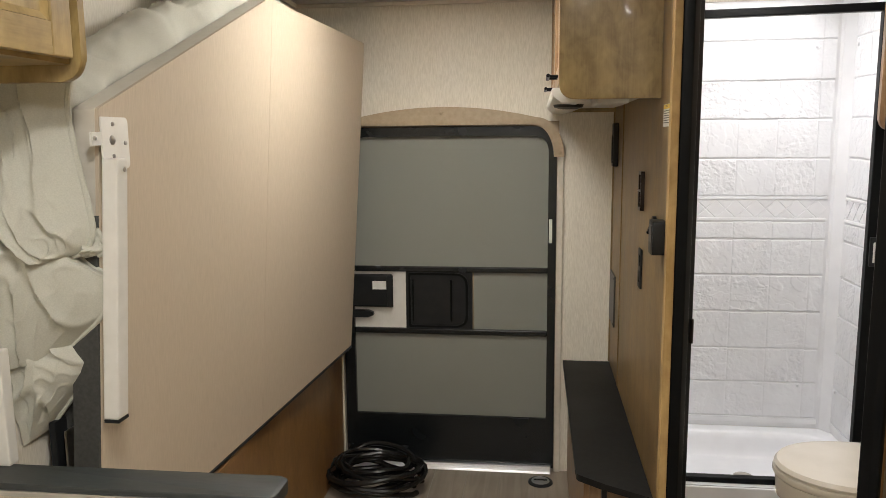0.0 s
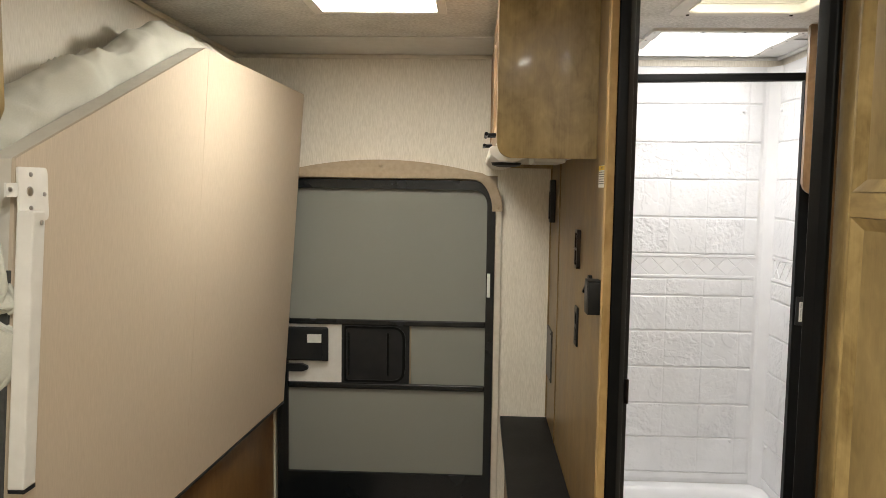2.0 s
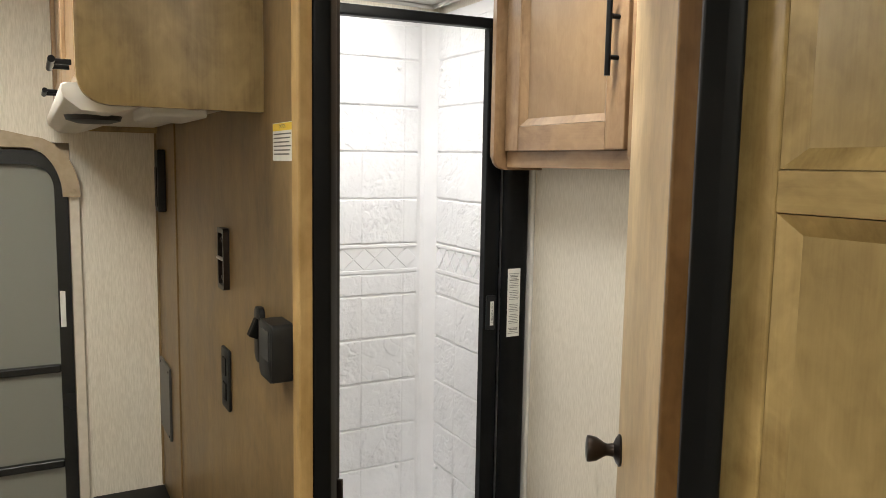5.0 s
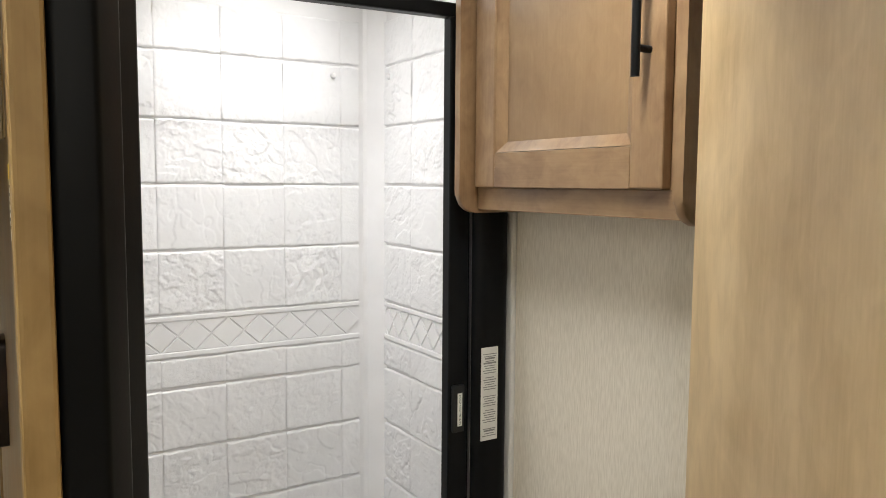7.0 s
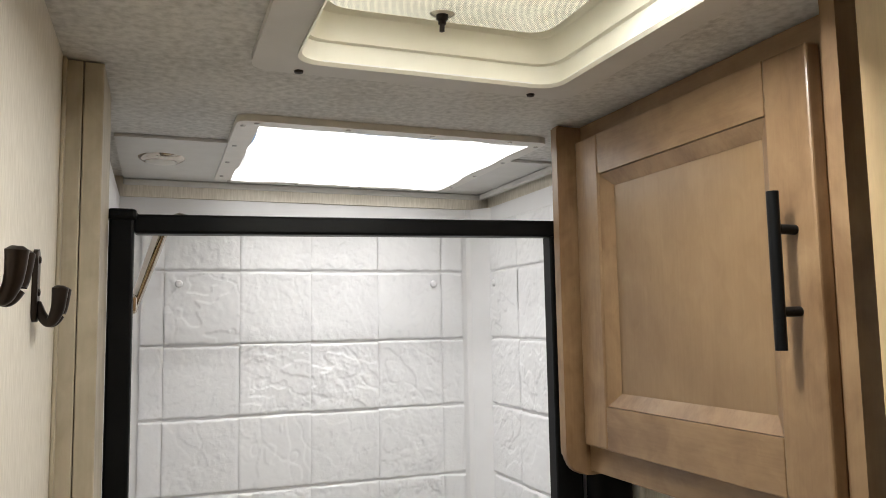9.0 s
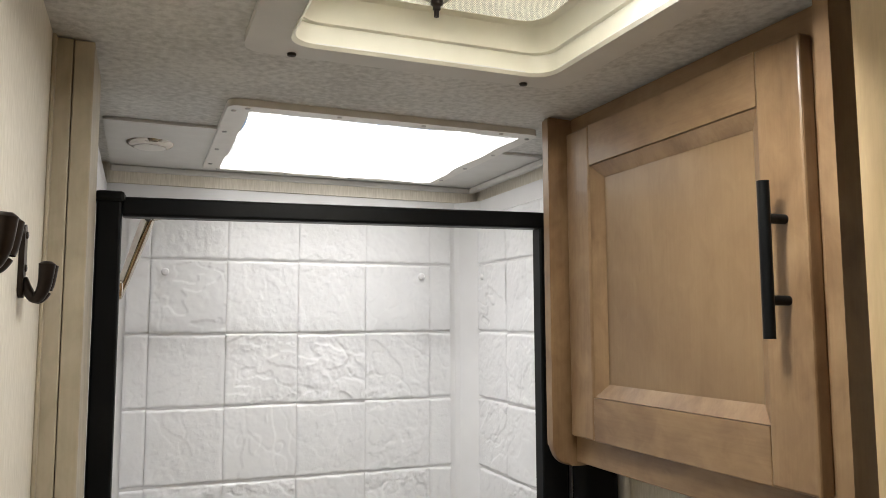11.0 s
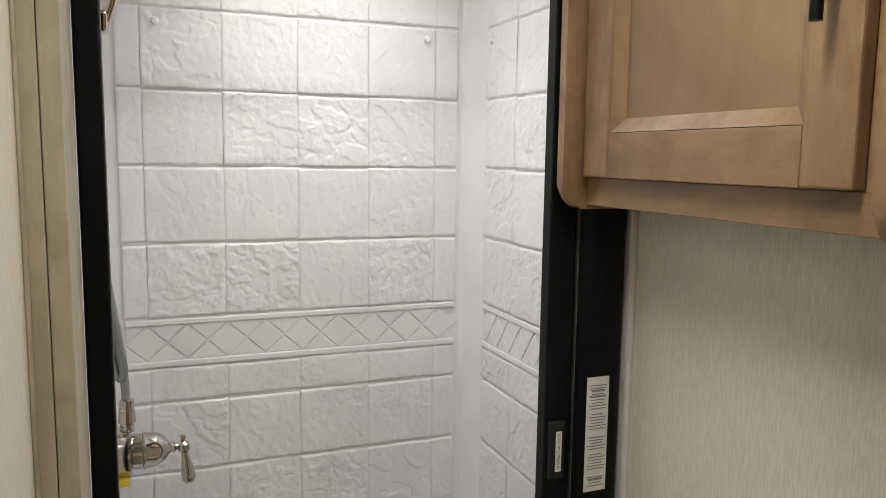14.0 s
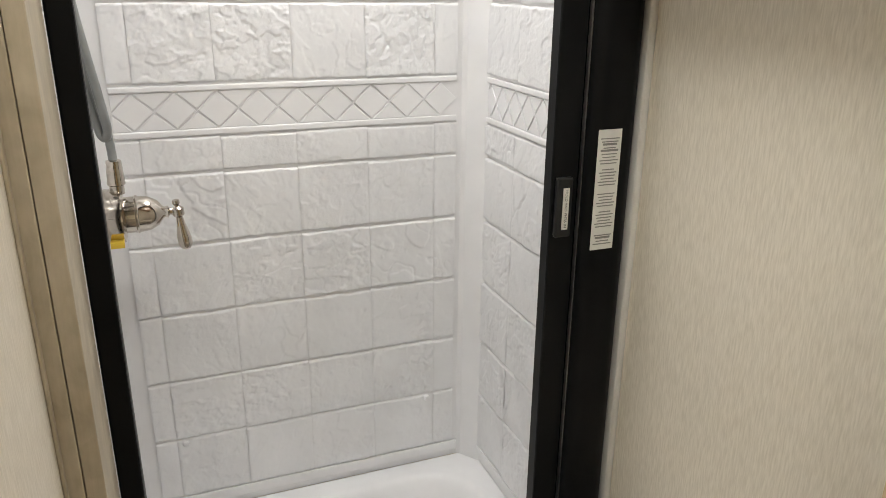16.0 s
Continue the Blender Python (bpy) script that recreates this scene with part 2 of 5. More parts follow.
M_YELLOW = textured("yellow_ink", (0.75, 0.52, 0.04), (0.85, 0.62, 0.08), 0.5, (40, 40, 40), 3)
M_FLOOR = textured("greige_vinyl_plank", (0.20, 0.165, 0.125), (0.36, 0.31, 0.25), 0.4, (30, 2.2, 30), 7, 0.1, (200, 12, 200), 0, 0.45, 4, distortion=1.0, bump_dist=0.0006)
M_MESH = textured("insect_screen_wire", (0.22, 0.22, 0.21), (0.32, 0.32, 0.31), 0.5, (50, 50, 50), 3)
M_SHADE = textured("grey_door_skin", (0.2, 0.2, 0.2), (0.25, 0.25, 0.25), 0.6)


def glowing(name, colour, strength):
    m, nt, bsdf = nodes_of(name)
    bsdf.inputs["Base Color"].default_value = (0.8, 0.8, 0.8, 1)
    bsdf.inputs["Emission Color"].default_value = (*colour, 1)
    bsdf.inputs["Emission Strength"].default_value = strength
    return m


M_GLOW_MAIN = glowing("main_light_diffuser", (1.0, 0.965, 0.86), GLOW_MAIN)
M_GLOW_BATH = glowing("skylight_diffuser", (1.0, 0.97, 0.92), GLOW_BATH)
# glow of the added cabin fill lamps
M_GLOW_FILL = glowing("fill_lens", (1.0, 0.965, 0.87), GLOW_FILL)
# emission on the vent dome stands in for daylight passing through it
M_DOME = glowing("vent_dome_glow", (1.0, 0.97, 0.90), GLOW_DOME)
M_FROST = textured("frosted_lens", (0.6, 0.6, 0.58), (0.7, 0.7, 0.68), 0.4)


# ---- mesh helpers ----
def part(name, bm, material, parent=None, label="", smooth=False):
    me = bpy.data.meshes.new(name)
    bmesh.ops.recalc_face_normals(bm, faces=bm.faces[:])
    bm.to_mesh(me)
    bm.free()
    me.materials.append(material)
    if smooth:
        me.shade_smooth()
        me.set_sharp_from_angle(angle=radians(40))
    ob = new(name, me)
    if parent is not None:
        ob.parent = parent
        ob.matrix_parent_inverse = Matrix.Translation(-world_of(parent))
    if label:
        ob["label"] = label
    return ob


def world_of(ob):
    v = Vector(ob.location)
    return v


def thing(name, at, label, category, group="", kind=""):
    e = new(name)
    e.empty_display_size = 0.05
    e.location = at
    return tagged(e, label, category, group, kind)


def single(name, bm, material, label, category, group="", kind="", smooth=False):
    return tagged(part(name, bm, material, None, "", smooth), label, category, group, kind)


def put_box(bm, x0, x1, y0, y1, z0, z1, bevel=0.0, seg=2):
    r = bmesh.ops.create_cube(bm, size=1.0, matrix=Matrix.Translation(((x0 + x1) / 2, (y0 + y1) / 2, (z0 + z1) / 2))
                              @ Matrix.Diagonal((abs(x1 - x0), abs(y1 - y0), abs(z1 - z0), 1)))
    if bevel:
        es = list({e for v in r["verts"] for e in v.link_edges})
        bmesh.ops.bevel(bm, geom=es, offset=bevel, segments=seg, affect="EDGES", profile=0.5)


def box(x0, x1, y0, y1, z0, z1, bevel=0.0, seg=2):
    bm = bmesh.new()
    put_box(bm, x0, x1, y0, y1, z0, z1, bevel, seg)
    return bm


def rounded(pts, radii, n=6):
    """A closed 2D outline with rounded corners."""
    out = []
    k = len(pts)
    for i, p in enumerate(pts):
        r = radii[i] if isinstance(radii, (list, tuple)) else radii
        p = Vector(p)
        a, b = Vector(pts[i - 1]) - p, Vector(pts[(i + 1) % k]) - p
        if r <= 0:
            out.append(p)
            continue
        ang = a.angle(b)
        d = min(r / math.tan(ang / 2), a.length * 0.49, b.length * 0.49)
        s, e = p + a.normalized() * d, p + b.normalized() * d
        for j in range(n + 1):
            t = j / n
            out.append(s * (1 - t) ** 2 + p * 2 * t * (1 - t) + e * t * t)
    return out


AX = {"x": lambda u, v, w: (w, u, v), "y": lambda u, v, w: (u, w, v), "z": lambda u, v, w: (u, v, w)}


def put_slab(bm, pts, axis, a, b, bevel=0.0):
    """Extrude a 2D outline along an axis from a to b. 2D is (y,z), (x,z) or (x,y)."""
    f = AX[axis]
    lo = [bm.verts.new(f(p[0], p[1], a)) for p in pts]
    hi = [bm.verts.new(f(p[0], p[1], b)) for p in pts]
    n = len(pts)
    faces = [bm.faces.new(lo[::-1]), bm.faces.new(hi)]
    for i in range(n):
        faces.append(bm.faces.new((lo[i], lo[(i + 1) % n], hi[(i + 1) % n], hi[i])))
    if bevel:
        es = list(faces[0].edges) + list(faces[1].edges)
        bmesh.ops.bevel(bm, geom=es, offset=bevel, segments=2, affect="EDGES", profile=0.5)


def slab(pts, axis, a, b, bevel=0.0):
    bm = bmesh.new()
    put_slab(bm, pts, axis, a, b, bevel)
    return bm


def put_ring(bm, outer, inner, axis, a, b):
    """A frame between two outlines of equal point count, extruded along an axis."""
    f = AX[axis]
    n = len(outer)
    vs = [[bm.verts.new(f(p[0], p[1], w)) for p in o] for w in (a, b) for o in (outer, inner)]
    for i in range(n):
        j = (i + 1) % n
        bm.faces.new((vs[0][i], vs[0][j], vs[1][j], vs[1][i]))
        bm.faces.new((vs[2][i], vs[3][i], vs[3][j], vs[2][j]))
        bm.faces.new((vs[0][i], vs[2][i], vs[2][j], vs[0][j]))
        bm.faces.new((vs[1][i], vs[1][j], vs[3][j], vs[3][i]))


def put_tube(bm, pts, r, n=10, closed=False):
    pts = [Vector(p) for p in pts]
    k = len(pts)
    rings = []
    ref = Vector((0.31, 0.17, 0.93))
    for i, p in enumerate(pts):
        d = (pts[(i + 1) % k] - pts[i - 1]) if closed else (pts[min(i + 1, k - 1)] - pts[max(i - 1, 0)])
        d.normalize()
        u = d.cross(ref)
        if u.length < 0.05:
            u = d.cross(Vector((1, 0, 0)))
        u.normalize()
        v = d.cross(u)
        rr = r[i] if isinstance(r, (list, tuple)) else r
        rings.append([bm.verts.new(p + (u * math.cos(2 * math.pi * j / n) + v * math.sin(2 * math.pi * j / n)) * rr) for j in range(n)])
    for i in range(k if closed else k - 1):
        a, b = rings[i], rings[(i + 1) % k]
        for j in range(n):
            bm.faces.new((a[j], a[(j + 1) % n], b[(j + 1) % n], b[j]))
    if not closed:
        bm.faces.new(rings[0][::-1])
        bm.faces.new(rings[-1])


def tube(pts, r, n=10, closed=False):
    bm = bmesh.new()
    put_tube(bm, pts, r, n, closed)
    return bm


def put_lathe(bm, at, way, profile, n=20):
    """Turn a profile of (distance along way, radius) round the axis through at."""
    d = Vector(way).normalized()
    put_tube(bm, [Vector(at) + d * p[0] for p in profile], [max(p[1], 0.0003) for p in profile], n)


def lathe(at, way, profile, n=20):
    bm = bmesh.new()
    put_lathe(bm, at, way, profile, n)
    return bm


def smooth_path(pts, k=8):
    """A Catmull-Rom path through points."""
    pts = [Vector(p) for p in pts]
    q = [pts[0]] + pts + [pts[-1]]
    out = []
    for i in range(1, len(q) - 2):
        for j in range(k):
            t = j / k
            a, b, c, d = q[i - 1], q[i], q[i + 1], q[i + 2]
            out.append(0.5 * (2 * b + (c - a) * t + (2 * a - 5 * b + 4 * c - d) * t * t + (3 * b - a - 3 * c + d) * t ** 3))
    out.append(pts[-1])
    return out


def turn_bm(bm, m):
    bmesh.ops.transform(bm, matrix=m, verts=bm.verts[:])
    return bm


def bar_handle(parent, top, bottom, out, stand, r=0.006, inset=0.24, label="black bar handle"):
    """A round bar pull with two posts. top, bottom: the bar's ends; out: the way from the door to the bar; stand: its length."""
    top, bottom, out = Vector(top), Vector(bottom), Vector(out)
    h = part("handle", tube([top, top + (bottom - top) * 0.5, bottom], r, 14), M_BLACK, parent, label, True)
    for t in (inset, 1 - inset):
        p = top + (bottom - top) * t
        part("handle_post", tube([p, p - out * stand], r * 0.85, 12), M_BLACK, h, "", True)
    return h


def shaker_door(parent, name, plane, side, a0, a1, z0, z1, mat_v, mat_h, mat_p, stile=0.055, rails=(), thick=0.02, slope=0.014, depth=0.009, rail_w=0.0):
    """A framed door lying in a plane of constant x; side -1 faces towards -x. Stiles, rails, sloped moulding and recessed panel."""
    back, front = plane, plane + side * thick
    d = part(name, box(back, front, a0, a0 + stile, z0, z1, 0.003), mat_v, parent)
    part("stile", box(back, front, a1 - stile, a1, z0, z1, 0.003), mat_v, d)
    bars = [(z0, z0 + stile)] + [(c - (rail_w or stile) / 2, c + (rail_w or stile) / 2) for c in rails] + [(z1 - stile, z1)]
    for lo, hi in bars:
        part("rail", box(back, front - side * 0.0006, a0 + stile + 0.0004, a1 - stile - 0.0004, lo, hi, 0.001), mat_h, d)
    for lo, hi in zip(bars[:-1], bars[1:]):
        p0, p1, q0, q1 = a0 + stile, a1 - stile, lo[1], hi[0]
        bm = bmesh.new()
        f0, f1 = front - side * 0.003, front - side * depth
        g = 0.0011
        o = [(p0 + g, q0 + g), (p1 - g, q0 + g), (p1 - g, q1 - g), (p0 + g, q1 - g)]
        i = [(p0 + slope, q0 + slope), (p1 - slope, q0 + slope), (p1 - slope, q1 - slope), (p0 + slope, q1 - slope)]
        vo = [bm.verts.new((f0, *p)) for p in o]
        vi = [bm.verts.new((f1, *p)) for p in i]
        vb = [bm.verts.new((back + side * 0.002, *p)) for p in o]
        for k in range(4):
            j = (k + 1) % 4
            bm.faces.new((vo[k], vo[j], vi[j], vi[k]))
            bm.faces.new((vb[k], vb[j], vo[j], vo[k]))
        part("moulding", bm, mat_v, d)
        part("panel", box(back + side * 0.003, f1 - side * 0.0008, p0 + 0.004, p1 - 0.004, q0 + 0.004, q1 - 0.004), mat_p, d)
    return d


# ---- the setting ----
CEIL = 2.10
floor = thing("floor", (0, 0, 0), "greige wood-look vinyl plank floor", "floor", kind="structure")
part("subfloor", box(-1.12, 1.36, -1.95, 3.38, -0.06, -0.006), M_FLOOR, floor)
x = -1.05
while x < 1.27:
    part("plank", box(x + 0.0008, min(x + 0.1492, 1.28), -1.9, 3.31, -0.008, 0, 0.0012, 1), M_FLOOR, floor)
    x += 0.15

DL, DR, DT = -0.885, 0.095, 1.585
bm = bmesh.new()
put_box(bm, -1.12, DL, 3.31, 3.37, 0, CEIL)
put_box(bm, DR, 1.36, 3.31, 3.37, 0, CEIL)
put_box(bm, DL, DR, 3.31, 3.37, DT, CEIL)
single("wall_rear", bm, M_WALL, "cream linen-textured wallpaper on rear wall", "wall", kind="structure")
single("wall_left", box(-1.12, -1.05, -1.95, 3.31, 0, CEIL), M_WALL, "cream linen-textured wallpaper on side wall", "wall", kind="structure")
single("wall_right", box(1.28, 1.36, -1.95, 3.31, 0, CEIL), M_WALL, "cream linen-textured wallpaper on bathroom side wall", "wall", kind="structure")
# unseen end wall, added to keep outside light out of the cabin
single("wall_front", box(-1.05, 1.28, -1.95, -1.9, 0, CEIL), M_WALL, "plain cream wall added out of view to close the cabin", "wall", kind="structure")

# ceiling with three openings
L0, L1, L2, L3 = -0.50, -0.13, 2.10, 2.487
V0, V1, V2, V3 = 0.647, 1.007, 2.103, 2.467
S0, S1, S2, S3 = 0.648, 1.120, 2.778, 3.238
bm = bmesh.new()
T0, T1 = CEIL, CEIL + 0.05
put_box(bm, -1.12, 1.36, -1.95, L2, T0, T1)
put_box(bm, -1.12, L0, L2, 2.92, T0, T1)
put_box(bm, L1, 0.36, L2, 2.92, T0, T1)
put_box(bm, L0, L1, L3, 2.92, T0, T1)
put_box(bm, 0.36, V0, L2, S2, T0, T1)
put_box(bm, V1, 1.36, L2, S2, T0, T1)
put_box(bm, V0, V1, L2, V2, T0, T1)
put_box(bm, V0, V1, V3, S2, T0, T1)
put_box(bm, -1.12, 0.36, 2.92, 3.38, T0 + 0.004, T1)
put_box(bm, 0.36, S0, S2, 3.38, T0, T1)
put_box(bm, S1, 1.36, S2, 3.38, T0, T1)
put_box(bm, S0, S1, S3, 3.38, T0, T1)
single("ceiling", bm, M_CEIL, "grey-white knockdown textured ceiling panel", "ceiling", kind="structure")
single("ceiling_strip", box(-1.05, 0.33, 2.925, 3.31, CEIL - 0.003, CEIL + 0.003), M_CEILPLAIN, "smooth grey-white ceiling strip along rear wall", "trim", kind="structure")
bm = bmesh.new()
for x0, x1, y0, y1 in ((0.43, 0.647, 2.925, 3.31), (1.121, 1.26, 2.925, 3.31), (0.647, 1.121, 3.239, 3.31)):
    put_box(bm, x0, x1, y0, y1, CEIL - 0.006, CEIL - 0.001)
single("ceiling_panel", bm, M_CEILPLAIN, "smooth white ceiling panel over the shower", "trim", kind="structure")
single("trim", box(-1.05, 0.33, 3.295, 3.31, CEIL - 0.022, CEIL - 0.004, 0.004), M_TRIM, "cream cove moulding along ceiling edge", "trim", kind="structure")
single("trim", box(-1.05, -1.037, -1.9, 3.29, CEIL - 0.022, CEIL - 0.004, 0.004), M_TRIM, "cream cove moulding along ceiling edge", "trim", kind="structure")
single("trim", box(0.43, 1.262, 3.296, 3.309, CEIL - 0.02, CEIL - 0.007, 0.003), M_CEILPLAIN, "white cove moulding over the shower", "trim", kind="structure")
single("trim", box(1.25, 1.265, 2.76, 3.296, CEIL - 0.02, CEIL - 0.007, 0.003), M_CEILPLAIN, "white cove moulding over the shower", "trim", kind="structure")

# partition between cabin and bathroom
single("wall_partition", box(0.337, 0.392, 1.9635, 3.31, 0, CEIL), M_WALL, "cream wallpapered bathroom partition wall", "wall", kind="structure")
wp = thing("wood_wall_panel", (0.33, 2.5, 0), "glossy brown maple wall panel on the partition", "panel", kind="structure")
part("panel", box(0.330, 0.337, 1.957, 2.972, 0, CEIL), M_PANEL, wp)
part("panel", box(0.3285, 0.337, 2.976, 3.31, 0, CEIL), M_PANEL, wp)
part("seam_bead", box(0.3255, 0.331, 2.970, 2.978, 0, CEIL, 0.0015), M_PANEL, wp)
part("corner_bead", box(0.322, 0.331, 3.300, 3.3095, 0.53, CEIL, 0.002), M_PANEL, wp)
part("end_edge", box(0.326, 0.3465, 1.922, 1.9568, 0, CEIL, 0.003), M_EDGE, wp, "lighter maple end edge")

# diagonal bathroom doorway: black frame
JL, JR = Vector((0.366, 1.947)), Vector((0.648, 1.468))
along = (JR - JL).normalized()
ang = math.degrees(math.atan2(along.y, along.x))
df = thing("door_frame_1", (0.5, 1.7, 0), "black metal bathroom door frame", "door frame", kind="structure")


def jamb(pts, name):
    return part(name, slab(rounded(pts, 0.006, 4), "z", 0, CEIL - 0.002), M_BLACK, df, "", True)


jamb([(0.347, 1.927), (0.374, 1.924), (0.391, 1.944), (0.388, 1.952), (0.4065, 1.970), (0.394, 1.990), (0.347, 1.962)], "jamb")
jamb([(0.634, 1.489), (0.644, 1.464), (0.654, 1.449), (0.664, 1.457), (0.668, 1.490), (0.645, 1.503)], "jamb")
hd = slab([(0, -0.03), ((JR - JL).length, -0.03), ((JR - JL).length, 0.03), (0, 0.03)], "z", 2.055, CEIL - 0.003)
part("header", turn_bm(hd, pose(JL.x, JL.y, 0, 0, 0, ang)), M_BLACK, df)
sp = part("strike_plate", turn_bm(box(-0.004, 0.002, -0.009, 0.009, 0.985, 1.050, 0.002), pose(0.400, 1.964, 0, 0, 0, 45)), M_BRONZE, df, "bronze strike plate")
part("strike_hole", turn_bm(box(0.0015, 0.0035, -0.005, 0.005, 1.008, 1.028), pose(0.400, 1.964, 0, 0, 0, 45)), M_ALU, sp)
single("wall_bath_near", box(0.70, 1.28, 1.467, 1.495, 0, CEIL), M_WALL, "cream wallpapered bathroom wall behind the pantry", "wall", kind="structure")

# open bathroom door
H0, H1 = Vector((0.69, 1.575)), Vector((1.005, 2.0))
da = (H1 - H0).normalized()
dn = Vector((-da.y, da.x))
dang = math.degrees(math.atan2(da.y, da.x))
dlen = (H1 - H0).length
door = thing("door_2", (H0.x, H0.y, 0), "open maple-veneer bathroom door with dark knob", "door", kind="structure")
part("leaf", turn_bm(box(0, dlen, -0.034, 0, 0.02, 2.045, 0.003), pose(H0.x, H0.y, 0, 0, 0, dang)), M_DOORWOOD, door)
kb = H0 + da * (dlen - 0.055)
kn = part("knob", lathe((kb.x, kb.y, 1.0), (dn.x, dn.y, 0), [(0.0, 0.030), (0.004, 0.031), (0.009, 0.024), (0.014, 0.013), (0.026, 0.0115), (0.032, 0.014),
          (0.046, 0.023), (0.060, 0.0255), (0.064, 0.0245), (0.066, 0.018), (0.067, 0.0)], 24), M_BRONZE, door, "dark bronze tulip knob", True)
part("jamb_lining", turn_bm(box(-0.016, -0.002, -0.034, 0.006, 0, 2.05, 0.003), pose(H0.x, H0.y, 0, 0, 0, dang)), M_BASE, door)

# ---- cabin: entry door ----
ed = thing("entry_door", (-0.4, 3.32, 0), "closed black-framed screen entry door with grey screens", "door", kind="structure")
IL, IR = -0.825, 0.052
o = rounded([(DL + 0.012, 0.012), (DR - 0.008, 0.012), (DR - 0.008, DT - 0.022), (DL + 0.012, DT - 0.022)], [0.005, 0.005, 0.11, 0.11], 8)
i = rounded([(IL, 0.245), (IR, 0.245), (IR, DT - 0.062), (IL, DT - 0.062)], [0.005, 0.005, 0.075, 0.075], 8)
bm = bmesh.new()
put_ring(bm, o, i, "y", 3.308, 3.345)
part("frame", bm, M_DOORFRAME, ed)
part("screen", box(IL - 0.01, IR + 0.01, 3.330, 3.334, 0.925, DT - 0.045), M_SCREEN, ed, "taut grey upper screen")
part("screen", box(-0.275, IR + 0.01, 3.330, 3.334, 0.64, 0.93), M_SCREEN, ed)
part("screen", box(IL - 0.01, IR + 0.01, 3.330, 3.334, 0.235, 0.635), M_SCREEN, ed)
part("crossbar", box(IL, IR, 3.314, 3.338, 0.918, 0.942, 0.004), M_DOORFRAME, ed)
part("crossbar", box(IL, IR, 3.314, 3.338, 0.630, 0.655, 0.004), M_DOORFRAME, ed)
sl = part("sliding_panel", slab(rounded([(-0.585, 0.652), (-0.283, 0.652), (-0.283, 0.922), (-0.585, 0.922)], 0.006), "y", 3.318, 3.332), M_BLACKPL, ed, "black plastic sliding hatch")
o = rounded([(-0.572, 0.662), (-0.300, 0.662), (-0.300, 0.914), (-0.572, 0.914)], [0.01, 0.06, 0.06, 0.01], 6)
i = rounded([(-0.562, 0.672), (-0.312, 0.672), (-0.312, 0.904), (-0.562, 0.904)], [0.008, 0.05, 0.05, 0.008], 6)
bm = bmesh.new()
put_ring(bm, o, i, "y", 3.3135, 3.319)
part("rim", bm, M_BLACK, sl)
part("grip", box(-0.383, -0.372, 3.3125, 3.319, 0.69, 0.885, 0.003), M_BLACK, sl)
part("grip", box(-0.556, -0.548, 3.3145, 3.319, 0.69, 0.885, 0.002), M_BLACK, sl)
part("inner_skin", box(IL, -0.585, 3.328, 3.337, 0.652, 0.922), M_WHITE, ed, "cream painted inner door skin")
lk = part("lock_box", box(-0.835, -0.645, 3.300, 3.328, 0.755, 0.905, 0.008), M_BLACKPL, ed, "black door lock housing")
part("lock_lip", box(-0.668, -0.640, 3.294, 3.300, 0.757, 0.903, 0.003), M_BLACKPL, lk)
part("lock_label", box(-0.735, -0.672, 3.2975, 3.2998, 0.838, 0.876), M_LABEL, lk, "white sticker")
lv = part("lever", slab(rounded([(-0.83, 0.705), (-0.76, 0.705), (-0.735, 0.715), (-0.735, 0.728), (-0.76, 0.738), (-0.83, 0.740)], 0.006), "y", 3.305, 3.326), M_BLACKPL, ed, "black door latch lever", True)
part("door_label", box(IR + 0.004, IR + 0.018, 3.3055, 3.3078, 1.055, 1.16), M_LABEL, ed, "narrow white sticker")
part("kick_panel", box(IL + 0.0, IR, 3.316, 3.325, 0.03, 0.2455), M_BLACK, ed)
part("outer_skin", box(DL - 0.001, DR + 0.001, 3.346, 3.3695, 0.0, DT + 0.001), M_BEIGE, ed)
single("door_sill", slab(rounded([(3.262, 0.001), (3.312, 0.001), (3.312, 0.026), (3.290, 0.026), (3.268, 0.010)], 0.004), "x", DL + 0.02, DR - 0.02), M_ALU,
       "brushed aluminium door threshold", "threshold", kind="structure")
# casing and arched valance
bm = bmesh.new()
put_box(bm, DR - 0.006, DR + 0.022, 3.297, 3.31, 0, 1.44, 0.004)
single("trim", bm, M_TRIM, "cream door casing strip", "trim", kind="structure")
single("trim", box(DL - 0.03, DL + 0.006, 3.297, 3.31, 0, 1.44, 0.004), M_TRIM, "cream door casing strip", "trim", kind="structure")
VL, VR, VT = -0.93, 0.118, 1.648
cx = (VL + VR) / 2
bm = bmesh.new()
strip = []
for k in range(61):
    t = k / 60
    if t < 0.2:
        a = t / 0.2 * math.pi / 2
        po = (VL + 0.12 * (1 - math.cos(a)), 1.432 + 0.168 * math.sin(a))
        pi_ = (VL + 0.045 + 0.09 * (1 - math.cos(a)), 1.432 + 0.138 * math.sin(a))
    elif t > 0.8:
        a = (1 - t) / 0.2 * math.pi / 2
        po = (VR - 0.12 * (1 - math.cos(a)), 1.432 + 0.168 * math.sin(a))
        pi_ = (VR - 0.045 - 0.09 * (1 - math.cos(a)), 1.432 + 0.138 * math.sin(a))
    else:
        q = (t - 0.2) / 0.6
        po = (VL + 0.12 + (VR - VL - 0.24) * q, 1.600 + (VT - 1.600) * (1 - (2 * q - 1) ** 2))
        pi_ = (VL + 0.135 + (VR - VL - 0.27) * q, 1.570)
    strip.append([bm.verts.new((p[0], y, p[1])) for y in (3.278, 3.309) for p in (po, pi_)])
for a, b in zip(strip[:-1], strip[1:]):
    for m, n in ((0, 1), (1, 3), (3, 2), (2, 0)):
        bm.faces.new((a[m], b[m], b[n], a[n]))
